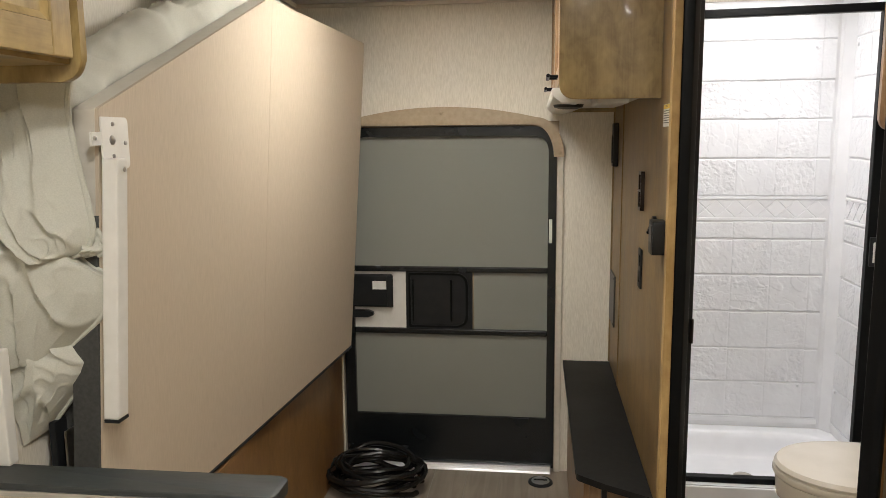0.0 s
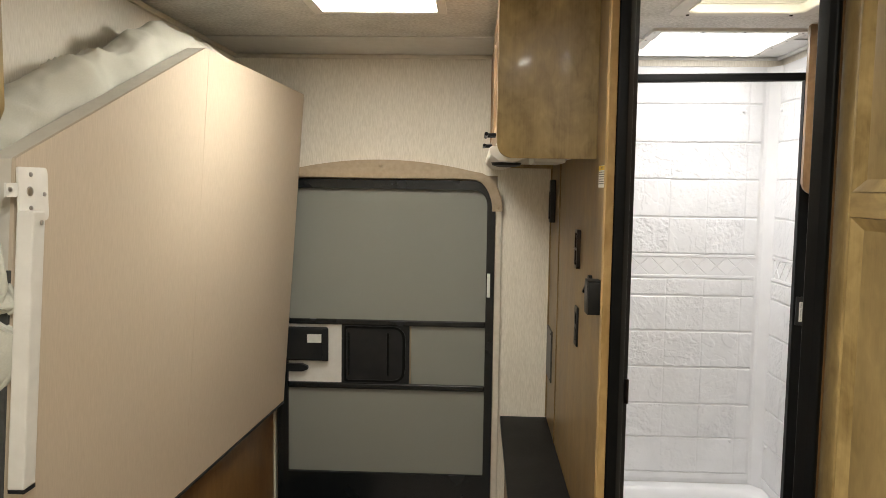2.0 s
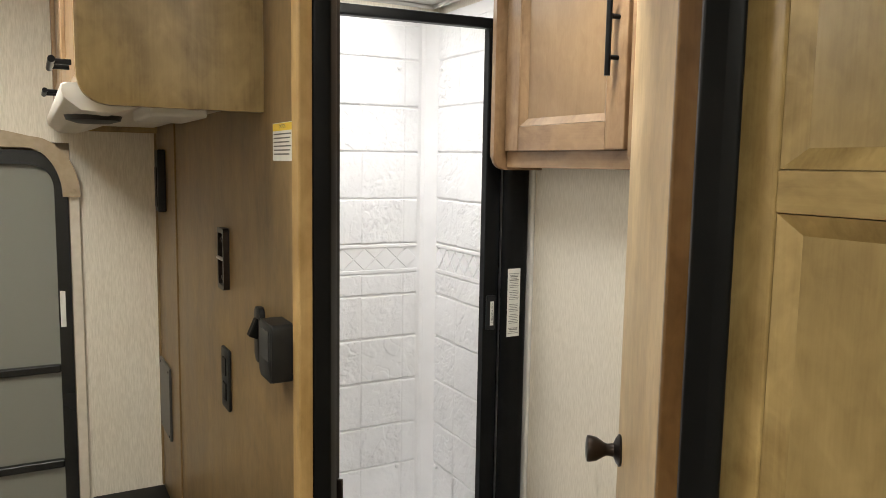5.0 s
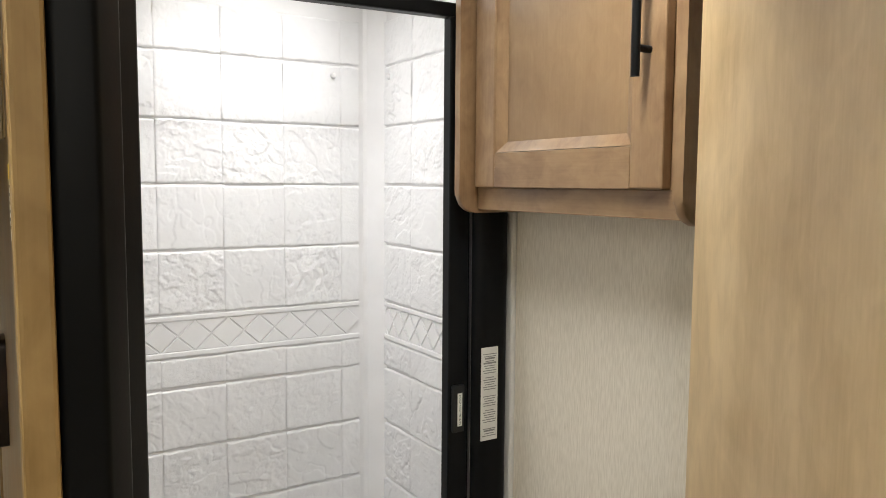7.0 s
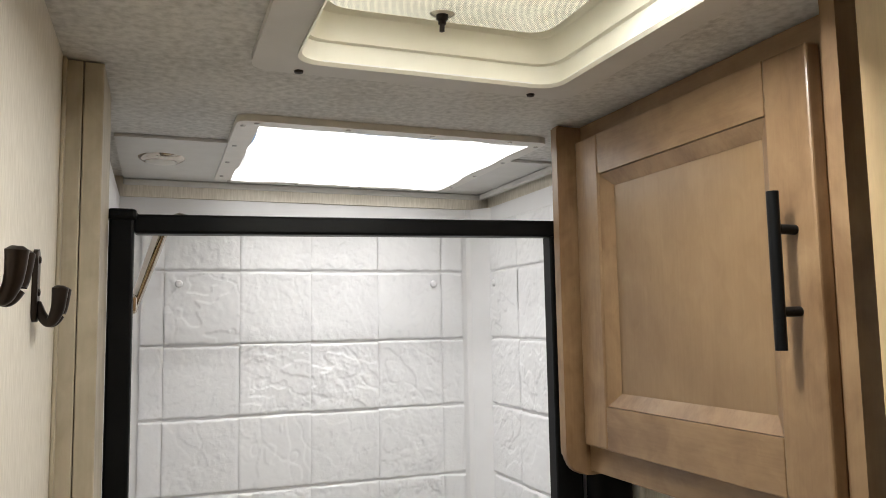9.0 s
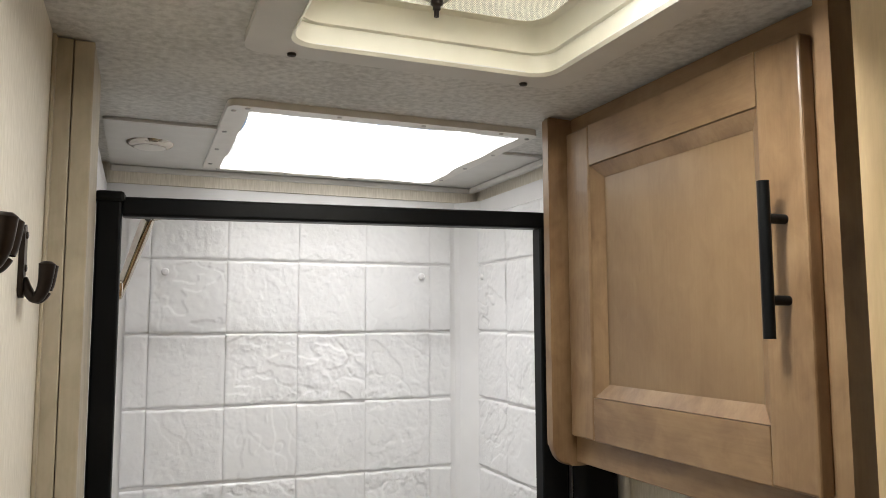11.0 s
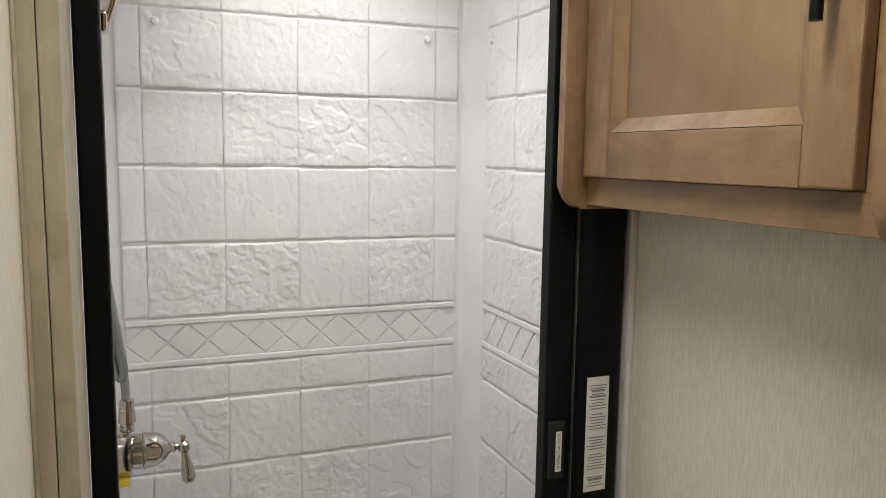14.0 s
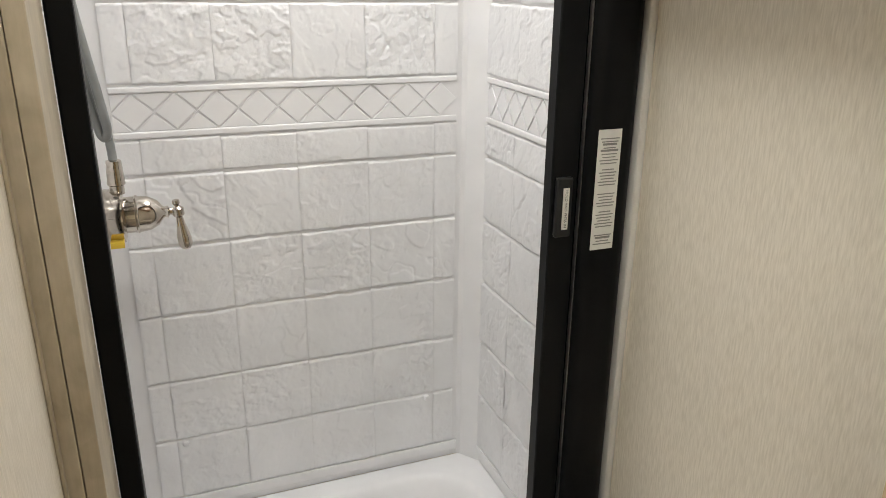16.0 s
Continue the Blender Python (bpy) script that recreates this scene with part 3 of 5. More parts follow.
for e in (strip[0], strip[-1]):
    bm.faces.new((e[0], e[1], e[3], e[2]))
val = thing("door_valance", (cx, 3.3, 1.43), "beige arched plastic valance over the entry door", "valance")
part("arch", bm, M_BEIGE, val, "", True)
part("screw_cap", lathe((-0.41, 3.278, 1.622), (0, -1, 0), [(0, 0.009), (0.003, 0.009), (0.005, 0.005), (0.0055, 0)], 14), M_BEIGE, val, "", True)
part("screw_cap", lathe((VR - 0.018, 3.278, 1.448), (0, -1, 0), [(0, 0.008), (0.003, 0.008), (0.005, 0.004), (0.0055, 0)], 14), M_BEIGE, val, "", True)

# ---- cabin: main ceiling light ----
cl = thing("ceiling_light", (-0.315, 2.3, CEIL), "square white glowing ceiling light panel", "ceiling light")
bm = bmesh.new()
put_ring(bm, [(L0 - 0.03, L2 - 0.03), (L1 + 0.03, L2 - 0.03), (L1 + 0.03, L3 + 0.03), (L0 - 0.03, L3 + 0.03)], [(L0 + 0.002, L2), (L1, L2), (L1, L3), (L0 + 0.002, L3)], "z", CEIL - 0.008, CEIL + 0.03)
part("frame", bm, M_WHITE, cl)
part("diffuser", box(L0, L1, L2, L3, CEIL - 0.004, CEIL + 0.012), M_GLOW_MAIN, cl, "glowing white diffuser")
# three unseen fill lamps, added behind the view to brighten the cabin
for px, py in ((-0.30, 0.65), (0.10, 0.20), (0.0, -0.9)):
    d = thing("fill_lamp", (px, py, CEIL), "added unseen warm-white fill lamp, round and flush", "ceiling lamp", "cabin ceiling lamps")
    part("ring", lathe((px, py, CEIL), (0, 0, -1), [(0, 0.085), (0.012, 0.083), (0.016, 0.072)], 28), M_WHITE, d, "", True)
    part("lens", lathe((px, py, CEIL - 0.0162), (0, 0, -1), [(0, 0.07), (0.003, 0.066), (0.005, 0.03), (0.0055, 0)], 28), M_GLOW_FILL, d, "glowing lens of added fill lamp", True)

# ---- cabin: folded bed ----
def bed_x(y, z):
    return -0.857 + 0.061 * (y - 1.41) + 0.07 * (z - 1.58)


bed = thing("wall_bed", (-0.9, 2.3, 0.59), "folded wall bed with beige papered underside and cut corner", "bed")
shape = [(1.41, 0.60), (3.2, 0.60), (3.2, 1.912), (2.215, 1.928), (1.41, 1.582)]


def bed_slab(pts, d0, d1, r=0.006):
    pts = rounded(pts, r, 3)
    bm = bmesh.new()
    lo = [bm.verts.new((bed_x(*p) - d1, p[0], p[1])) for p in pts]
    hi = [bm.verts.new((bed_x(*p) - d0, p[0], p[1])) for p in pts]
    bm.faces.new(lo[::-1])
    bm.faces.new(hi)
    n = len(pts)
    for k in range(n):
        bm.faces.new((lo[k], lo[(k + 1) % n], hi[(k + 1) % n], hi[k]))
    return bm


part("underside_panel", bed_slab(shape, 0.0, 0.008), M_BEDPAPER, bed, "beige linen-papered underside panel")
part("frame_rim", bed_slab(shape, 0.0085, 0.055, 0.004), M_BEDRIM, bed, "cream wooden frame rim")
part("panel_seam", bed_slab([(2.238, 0.62), (2.2405, 0.62), (2.2405, 1.925), (2.238, 1.925)], -0.0004, 0.001, 0), M_BEDPAPER, bed)
part("felt_liner", box(-1.045, -0.91, 1.446, 1.457, 0.59, 1.40), M_DARKFELT, bed, "dark grey liner")
part("felt_end", bed_slab([(1.402, 0.6), (1.4095, 0.6), (1.4095, 1.37), (1.402, 1.37)], 0.001, 0.057, 0), M_DARKFELT, bed, "dark grey felt end strip")
part("bottom_edge", tube([(bed_x(1.41, .596) - 0.004, 1.41, 0.596), (bed_x(3.2, .596) - 0.004, 3.2, 0.596)], 0.008, 8), M_BLACKPL, bed, "black edge strip")
bx = -0.852
br = part("bracket", slab(rounded([(1.398, 1.462), (1.495, 1.462), (1.495, 1.566), (1.398, 1.566)], [0.004, 0.012, 0.012, 0.004], 4), "x", bx + 0.002, bx + 0.006, 0.0008), M_WHITE, bed, "white steel hinge bracket", True)
part("bracket_tab", slab(rounded([(1.362, 1.510), (1.400, 1.510), (1.400, 1.536), (1.362, 1.536)], 0.003, 3), "x", bx + 0.001, bx + 0.005), M_WHITE, br)
for y, z, r in ((1.432, 1.520, 0.0095), (1.436, 1.552, 0.0045), (1.434, 1.488, 0.0045), (1.480, 1.514, 0.0045), (1.371, 1.524, 0.0045)):
    part("bolt", lathe((bx + 0.0055, y, z), (1, 0, 0), [(0, r), (0.003, r), (0.0045, r * 0.6), (0.005, 0)], 10), M_STEEL, br, "", True)
lg = box(0, 0.034, 1.386, 1.426, -0.535, 0, 0.004)
bmesh.ops.transform(lg, matrix=Matrix.Shear("XY", 4, (0.07, 0)), verts=lg.verts[:])
leg = part("folding_leg", turn_bm(lg, pose(bx + 0.007, 0, 1.484)), M_WHITE, bed, "white square folding leg")
part("bolt", lathe((bx + 0.041, 1.408, 1.462), (1, 0, 0), [(0, 0.0045), (0.003, 0.0045), (0.004, 0)], 10), M_STEEL, leg)
part("leg_foot", box(bx - 0.029, bx + 0.003, 1.387, 1.425, 0.942, 0.949), M_BLACKPL, leg, "black rubber foot")

# mattress with loose cover
def quilt(nu, nv, f):
    bm = bmesh.new()
    g = [[bm.verts.new(f(u / nu, v / nv)) for v in range(nv + 1)] for u in range(nu + 1)]
    for u in range(nu):
        for v in range(nv):
            bm.faces.new((g[u][v], g[u + 1][v], g[u + 1][v + 1], g[u][v + 1]))
    return bm


mt = thing("mattress", (-0.98, 2.3, 0.62), "loose off-white quilted mattress cover on folded bed", "mattress")


def top_edge(s):
    """The line along the bed's cut and top edges, s from 0 to 1: (y, z)."""
    pts = [(1.40, 1.575), (1.60, 1.663), (1.90, 1.795), (2.20, 1.926), (2.6, 1.926), (3.19, 1.915)]
    k = min(int(s * 5), 4)
    t = s * 5 - k
    a, b = pts[k], pts[k + 1]
    return a[0] + (b[0] - a[0]) * t, a[1] + (b[1] - a[1]) * t


def roll_top(u, v):
    y, z = top_edge(u)
    a = math.pi * v
    ny, nz = (-0.40, 0.92) if u < 0.6 else (0, 1)
    lift = 0.080 + 0.024 * noise.noise((u * 7, v * 2, 0.3)) + 0.016 * max(0, 1 - abs(noise.noise((u * 13 + v * 2, v * 2.2, 1.3))) * 2.4) ** 2 + 0.006 * noise.noise((u * 40, v * 8, 1.3))
    if u > 0.62:
        lift *= max(0.28, 1 - (u - 0.62) * 2.0)
    xx = -0.985 + 0.062 * math.cos(a) + 0.02 * noise.noise((u * 14, v * 3, 4.0)) + (bed_x(y, z) + 0.857)
    s = math.sin(a)
    return Vector((max(xx, -1.045) - 0.0, y + ny * lift * s, z - 0.015 + nz * lift * s))


part("cover_top", quilt(180, 26, roll_top), M_FABRIC, mt, "", True)


def along_line(pts, t):
    """A point at t from 0 to 1 on a smooth line through pts (x, z)."""
    k = min(int(t * (len(pts) - 1)), len(pts) - 2)
    f = t * (len(pts) - 1) - k
    p0, p1, p2, p3 = (pts[min(max(q, 0), len(pts) - 1)] for q in (k - 1, k, k + 1, k + 2))
    return [0.5 * (2 * b + (c - a) * f + (2 * a - 5 * b + 4 * c - d) * f * f + (3 * b - a - 3 * c + d) * f ** 3) for a, b, c, d in zip(p0, p1, p2, p3)]


def lobe(free, fixed, y0, bulge, reach, seed_):
    """One hanging fold of the cover between its free edge and the edge at the wall: full in the middle, creased along its length."""
    def f(u, v):
        (x0, z0), (x1, z1) = along_line(free, u), along_line(fixed, u)
        full = math.sin(math.pi * (0.18 + u * 0.66)) ** 0.8 * (1 - (1 - min(1, v * 2.4)) ** 2.4)
        sway = noise.noise((u * 1.5, v * 1.5, seed_ + 9))
        ridge = math.exp(-(noise.noise((u * 1.7 - v * 0.9 + sway * 0.6, v * 1.9 + u * 1.9, seed_)) / 0.13) ** 2)
        small = math.exp(-(noise.noise((u * 4.0 + v * 3, v * 4 - u * 3.5, seed_ + 3)) / 0.10) ** 2)
        crease = 0.016 * ridge + 0.0035 * small + 0.022 * sway
        return Vector((x0 + (x1 - x0) * v, y0 - bulge * full - crease * (0.15 + 0.85 * full) - reach * v * v, z0 + (z1 - z0) * v))
    return f


FOLDS = (
    ([(-0.925, 1.292), (-0.890, 1.264), (-0.852, 1.244), (-0.851, 1.222), (-0.862, 1.188), (-0.886, 1.155), (-0.926, 1.120), (-0.976, 1.076)],
     [(-1.046, 1.47), (-1.046, 1.43), (-1.046, 1.38), (-1.046, 1.33), (-1.046, 1.28), (-1.046, 1.21), (-1.046, 1.14), (-1.046, 1.07)], 1.410, 0.050, 0.09, 7.0),
    ([(-0.880, 1.690), (-0.900, 1.611), (-0.902, 1.556), (-0.890, 1.475), (-0.874, 1.391), (-0.870, 1.335), (-0.893, 1.300), (-0.938, 1.284)],
     [(-1.046, 1.70), (-1.046, 1.62), (-1.046, 1.55), (-1.042, 1.475), (-1.022, 1.405), (-0.998, 1.352), (-0.972, 1.312), (-0.948, 1.288)], 1.385, 0.040, 0.07, 2.0),
    ([(-0.872, 1.345), (-0.856, 1.318), (-0.852, 1.303), (-0.872, 1.292)],
     [(-0.950, 1.330), (-0.946, 1.310), (-0.940, 1.296), (-0.905, 1.284)], 1.398, 0.012, 0.0, 15.0),
    ([(-0.945, 1.130), (-0.926, 1.092), (-0.913, 1.063), (-0.925, 1.035), (-0.955, 1.000), (-0.998, 0.952), (-1.032, 0.908)],
     [(-1.046, 1.15), (-1.046, 1.11), (-1.046, 1.07), (-1.046, 1.03), (-1.046, 0.99), (-1.046, 0.94), (-1.046, 0.895)], 1.430, 0.040, 0.055, 11.0))
for free, fixed, y0, bulge, reach, sd in FOLDS:
    fn = lobe(free, fixed, y0, bulge, reach, sd)
    fold = part("cover_fold", quilt(84, 56, fn), M_FABRIC, mt, "crumpled hanging cover fold", True)
    part("piping", tube([fn(0.02 + 0.96 * k / 40, 0.012) for k in range(41)], 0.0062, 8), M_FABRIC, fold, "", True)
part("mattress_core", box(-1.045, -0.925, 1.46, 3.17, 0.66, 1.56, 0.03, 3), M_FABRIC, mt)

# base cabinet below the bed
bb = thing("bed_base", (-0.97, 2.3, 0), "dark glossy maple base cabinet under the wall bed", "cabinet")
part("front_panel", box(-0.905, -0.887, 1.45, 3.295, 0, 0.585, 0.002), M_BASE, bb)
part("body", box(-1.05, -0.905, 1.45, 3.295, 0, 0.56), M_BASE, bb)
part("hinge_plate", box(-1.02, -1.005, 1.405, 1.449, 0.80, 0.93, 0.003), M_BLACKPL, bb, "black steel hinge hardware")
part("hinge_plate", box(-0.99, -0.985, 1.41, 1.449, 0.80, 0.91, 0.002), M_STEEL, bb)

# half wall with ledge
hw = thing("half_wall", (-0.77, 1.26, 0), "low cream half wall with charcoal laminate ledge", "half wall", kind="structure")
part("core", box(-1.05, -0.50, 1.235, 1.285, 0, 0.862), M_WALL, hw)
part("ledge", slab(rounded([(-1.05, 1.215), (-0.458, 1.215), (-0.458, 1.302), (-1.05, 1.302)], [0, 0.02, 0.02, 0], 5), "z", 0.862, 0.886, 0.004), M_LEDGE, hw, "charcoal laminate ledge", True)
part("edge_strip", box(-1.05, -0.462, 1.2115, 1.2165, 0.864, 0.875), M_ALU, hw, "pale metal edge strip")
part("post", box(-1.05, -1.022, 1.285, 1.312, 0.886, 1.12, 0.003), M_WHITE, hw, "cream corner post")

# overhead cabinet on the left wall
oc = thing("overhead_cabinet", (-0.92, 1.0, 1.65), "maple overhead cabinet with rounded end panel", "cabinet")
part("end_panel", slab(rounded([(-1.05, 1.622), (-0.792, 1.622), (-0.792, 2.095), (-1.05, 2.095)], [0, 0.05, 0.004, 0], 8), "y", 1.262, 1.280, 0.003), M_WOOD, oc, "", True)
part("bottom", box(-1.05, -0.815, 0.55, 1.262, 1.652, 1.666), M_WOOD_Y, oc)
part("face_frame", box(-0.83, -0.815, 0.55, 1.262, 1.666, 2.095), M_WOOD, oc)
shaker_door(oc, "door", -0.815, 1, 0.885, 1.245, 1.66, 2.07, M_WOOD, M_WOOD_Y, M_WOOD)
shaker_door(oc, "door", -0.815, 1, 0.55, 0.88, 1.66, 2.07, M_WOOD, M_WOOD_Y, M_WOOD)
part("screw", lathe((-0.9, 1.15, 1.6515), (0, 0, -1), [(0, 0.005), (0.002, 0.004), (0.0025, 0)], 10), M_STEEL, oc)

# overhead cabinet on the partition
ro = thing("overhead_cabinet", (0.2, 2.6, 1.62), "maple overhead cabinet over black shelf, doors shut", "cabinet")
part("end_panel", slab(rounded([(0.058, 1.619), (0.330, 1.619), (0.330, 2.095), (0.058, 2.095)], [0.05, 0.002, 0.002, 0.004], 8), "y", 2.112, 2.130, 0.002), M_WOOD, ro, "", True)
part("end_panel", slab(rounded([(0.058, 1.619), (0.330, 1.619), (0.330, 2.095), (0.058, 2.095)], [0.05, 0.002, 0.002, 0.004], 8), "y", 3.286, 3.302, 0.002), M_WOOD, ro, "", True)
part("body", box(0.078, 0.330, 2.130, 3.286, 1.655, 2.095), M_WOOD, ro)
for a0, a1, hy in ((2.140, 2.705, 2.66), (2.712, 3.278, 2.757)):
    d = shaker_door(ro, "door", 0.078, -1, a0, a1, 1.665, 2.075, M_PALE, M_PALE_Y, M_PALE)
for a0, a1, yy in ((2.140, 2.705, 2.20), (2.712, 3.278, 2.80)):
    bar_handle(ro, (0.030, yy, 1.69), (0.030, yy + 0.14, 1.69), (-1, 0, 0), 0.03, 0.0055)

# lamp under the overhead cabinet
ul = thing("under_cabinet_light", (0.2, 2.3, 1.6), "white curved light fixture under overhead cabinet", "light fixture")
part("shell", slab(rounded([(0.036, 1.653), (0.044, 1.630), (0.066, 1.613), (0.110, 1.610), (0.150, 1.622), (0.180, 1.634), (0.322, 1.634), (0.325, 1.653)], 0.010, 4), "y", 2.16, 3.26, 0.004), M_WHITE, ul, "", True)
part("speaker", lathe((0.092, 2.30, 1.612), (0, 0, -1), [(0, 0.045), (0.008, 0.042), (0.013, 0.025), (0.014, 0)], 24), M_BLACKPL, ul, "black round speaker", True)
part("lens", box(0.165, 0.255, 2.18, 2.40, 1.609, 1.635, 0.005), M_FROST, ul, "frosted lens")

# shelf and box under it
sh = thing("shelf", (0.23, 2.7, 0.5), "black laminate shelf with clipped corner along partition", "shelf")
part("board", slab(rounded([(0.126, 2.145), (0.205, 2.085), (0.329, 2.012), (0.329, 3.308), (0.126, 3.308)], [0.03, 0.08, 0, 0, 0], 6), "z", 0.507, 0.527, 0.003), M_SHELF, sh, "", True)
part("edge_band", box(0.1245, 0.1262, 2.18, 3.308, 0.509, 0.525), M_BLACKPL, sh, "black edge band")
part("bracket", box(0.20, 0.215, 2.13, 2.158, 0.45, 0.5065, 0.002), M_BLACKPL, sh, "small black support bracket")
sb = thing("bench_box", (0.24, 2.7, 0), "maple box supporting the black shelf", "cabinet")
part("side_panel", box(0.150, 0.166, 2.175, 3.306, 0, 0.506, 0.001), M_PALE, sb)
part("body", box(0.166, 0.329, 2.16, 3.306, 0, 0.506, 0.001), M_PALE, sb)

# fittings on the wood panel
def plate(name, y0, y1, z0, z1, d, mat, label, cat, bev=0.003):
    return single(name, slab(rounded([(y0, z0), (y1, z0), (y1, z1), (y0, z1)], bev * 1.5, 3), "x", 0.330 - d, 0.3299, min(bev, d * 0.4)), mat, label, cat, smooth=True)


gr = thing("wall_grille", (0.32, 3.16, 1.4), "narrow black vent grille on narrow wood panel", "grille")
part("frame", box(0.306, 0.328, 3.13, 3.185, 1.395, 1.57, 0.004), M_BLACKPL, gr)
part("recess", box(0.303, 0.307, 3.142, 3.172, 1.41, 1.52), M_BLACK, gr)
vp = thing("access_plate", (0.325, 3.22, 0.71), "charcoal rectangular access plate near shelf", "plate")
part("plate", box(0.321, 0.328, 3.115, 3.29, 0.73, 0.945, 0.002), M_GREYPL, vp)
for y, z in ((3.13, 0.742), (3.275, 0.742), (3.13, 0.933), (3.275, 0.933)):
    part("screw", lathe((0.321, y, z), (-1, 0, 0), [(0, 0.004), (0.0015, 0.003), (0.002, 0)], 8), M_BLACKPL, vp)
cr = thing("coat_rack_plate", (0.326, 2.4, 1.29), "bronze recessed plate with small latch bar", "plate")
bm = bmesh.new()
put_ring(bm, rounded([(2.372, 1.288), (2.428, 1.288), (2.428, 1.410), (2.372, 1.410)], 0.01, 4), rounded([(2.381, 1.298), (2.419, 1.298), (2.419, 1.400), (2.381, 1.400)], 0.008, 4), "x", 0.318, 0.3298)
part("frame", bm, M_BRONZE, cr, "", True)
part("back", box(0.327, 0.3298, 2.38, 2.42, 1.297, 1.401), M_STEEL, cr, "polished steel back")
part("bar", tube([(0.318, 2.378, 1.350), (0.318, 2.422, 1.350)], 0.0035, 8), M_ALU, cr)
part("stud", lathe((0.327, 2.40, 1.312), (-1, 0, 0), [(0, 0.006), (0.006, 0.005), (0.008, 0)], 10), M_BRONZE, cr, "", True)
part("stud", lathe((0.327, 2.40, 1.388), (-1, 0, 0), [(0, 0.006), (0.006, 0.005), (0.008, 0)], 10), M_BRONZE, cr, "", True)
ot = thing("power_outlet", (0.326, 2.4, 1.04), "black double power outlet on wood panel", "outlet")
part("cover", slab(rounded([(2.370, 1.043), (2.432, 1.043), (2.432, 1.168), (2.370, 1.168)], 0.006, 3), "x", 0.3235, 0.3298, 0.002), M_BLACKPL, ot, "", True)
part("socket", box(0.3215, 0.324, 2.387, 2.415, 1.062, 1.098, 0.002), M_BLACK, ot)
part("socket", box(0.3215, 0.324, 2.387, 2.415, 1.113, 1.149, 0.002), M_BLACK, ot)
sw = thing("light_switch", (0.325, 2.13, 1.2), "black rocker light switch beside thermostat", "switch")
part("cover", slab(rounded([(2.118, 1.205), (2.152, 1.205), (2.152, 1.298), (2.118, 1.298)], 0.01, 4), "x", 0.320, 0.3298, 0.002), M_BLACKPL, sw, "", True)
part("rocker", turn_bm(box(-0.008, 0.008, -0.009, 0.009, -0.016, 0.016, 0.002), pose(0.318, 2.135, 1.262, 0, 24, 0)), M_BLACK, sw)
th = thing("thermostat", (0.31, 2.02, 1.21), "black digital thermostat with grey screen", "thermostat")
part("body", slab(rounded([(1.960, 1.214), (2.030, 1.214), (2.030, 1.302), (1.960, 1.302)], 0.008, 4), "x", 0.296, 0.3298, 0.003), M_BLACKPL, th, "", True)
part("screen", box(0.2945, 0.2965, 1.975, 2.018, 1.245, 1.290), M_GREYPL, th, "grey display")
st = thing("warning_label", (0.329, 2.01, 1.54), "white caution sticker with yellow heading", "label")
part("paper", box(0.3292, 0.3297, 1.958, 2.062, 1.542, 1.599), M_LABEL, st)
part("heading", box(0.3288, 0.3292, 1.960, 2.060, 1.587, 1.598), M_YELLOW, st, "yellow heading band")
for k in range(6):
    part("text_line", box(0.3289, 0.3292, 1.968 + 0.004 * (k % 3), 2.056, 1.581 - k * 0.006, 1.583 - k * 0.006), M_INK, st)
fc = bpy.data.curves.new("caution", "FONT")
fc.body, fc.size, fc.align_x, fc.align_y = "CAUTION", 0.0075, "CENTER", "CENTER"
fo = new("heading_text", fc)
fo.parent, fo.matrix_parent_inverse = st, Matrix.Translation(-Vector(st.location))
fo.matrix_basis = pose(0.3286, 2.010, 1.593, 90, 0, -90)
fc.materials.append(M_INK)

# cable coil and floor socket
co = thing("cable_coil", (-0.68, 3.05, 0), "coiled black power cable on floor by door", "cable")
rng = random.Random(4)
pts = []
turns = 9
for k in range(turns * 22):
    a = 2 * math.pi * k / 22
    lay = k / (turns * 22)
    rad = 0.155 + 0.035 * math.sin(k * 0.11) + rng.uniform(-0.008, 0.008)
    pts.append((-0.685 + 0.02 * math.sin(lay * 9) + rad * 1.12 * math.cos(a), 3.05 + rad * 0.78 * math.sin(a), 0.018 + 0.10 * abs(math.sin(lay * 6.3)) + 0.012 * math.sin(a * 2 + lay * 5)))
part("cable", tube(pts, 0.0115, 8), M_RUBBER, co, "", True)
part("cable_tail", tube(smooth_path([(-0.84, 3.0, 0.02), (-0.86, 3.10, 0.05), (-0.80, 3.18, 0.12), (-0.70, 3.20, 0.145), (-0.55, 3.16, 0.12), (-0.48, 3.05, 0.04)], 8), 0.0115, 8), M_RUBBER, co, "", True)
fs = thing("floor_socket", (0.03, 3.185, 0), "round chrome-rimmed floor socket beside shelf box", "floor socket")
part("rim", lathe((0.03, 3.185, 0.0), (0, 0, 1), [(0, 0.055), (0.006, 0.053), (0.008, 0.046)], 28), M_BLACKPL, fs, "", True)
part("lid", lathe((0.03, 3.185, 0.008), (0, 0, 1), [(0, 0.040), (0.003, 0.036), (0.0035, 0)], 28), M_ALU, fs, "", True)
part("latch", box(0.0, 0.06, 3.179, 3.191, 0.011, 0.014, 0.002), M_BLACKPL, fs)

# pantry cabinet
pa = thing("pantry_cabinet", (0.98, 1.13, 0), "tall maple pantry cabinet with two shut doors", "cabinet")
part("body", box(0.697, 1.28, 0.30, 1.45, 0.0, 2.098), M_WOOD, pa)
part("face_frame", box(0.679, 0.697, 0.85, 1.479, 2.064, 2.098, 0.001), M_WOOD_Y, pa)
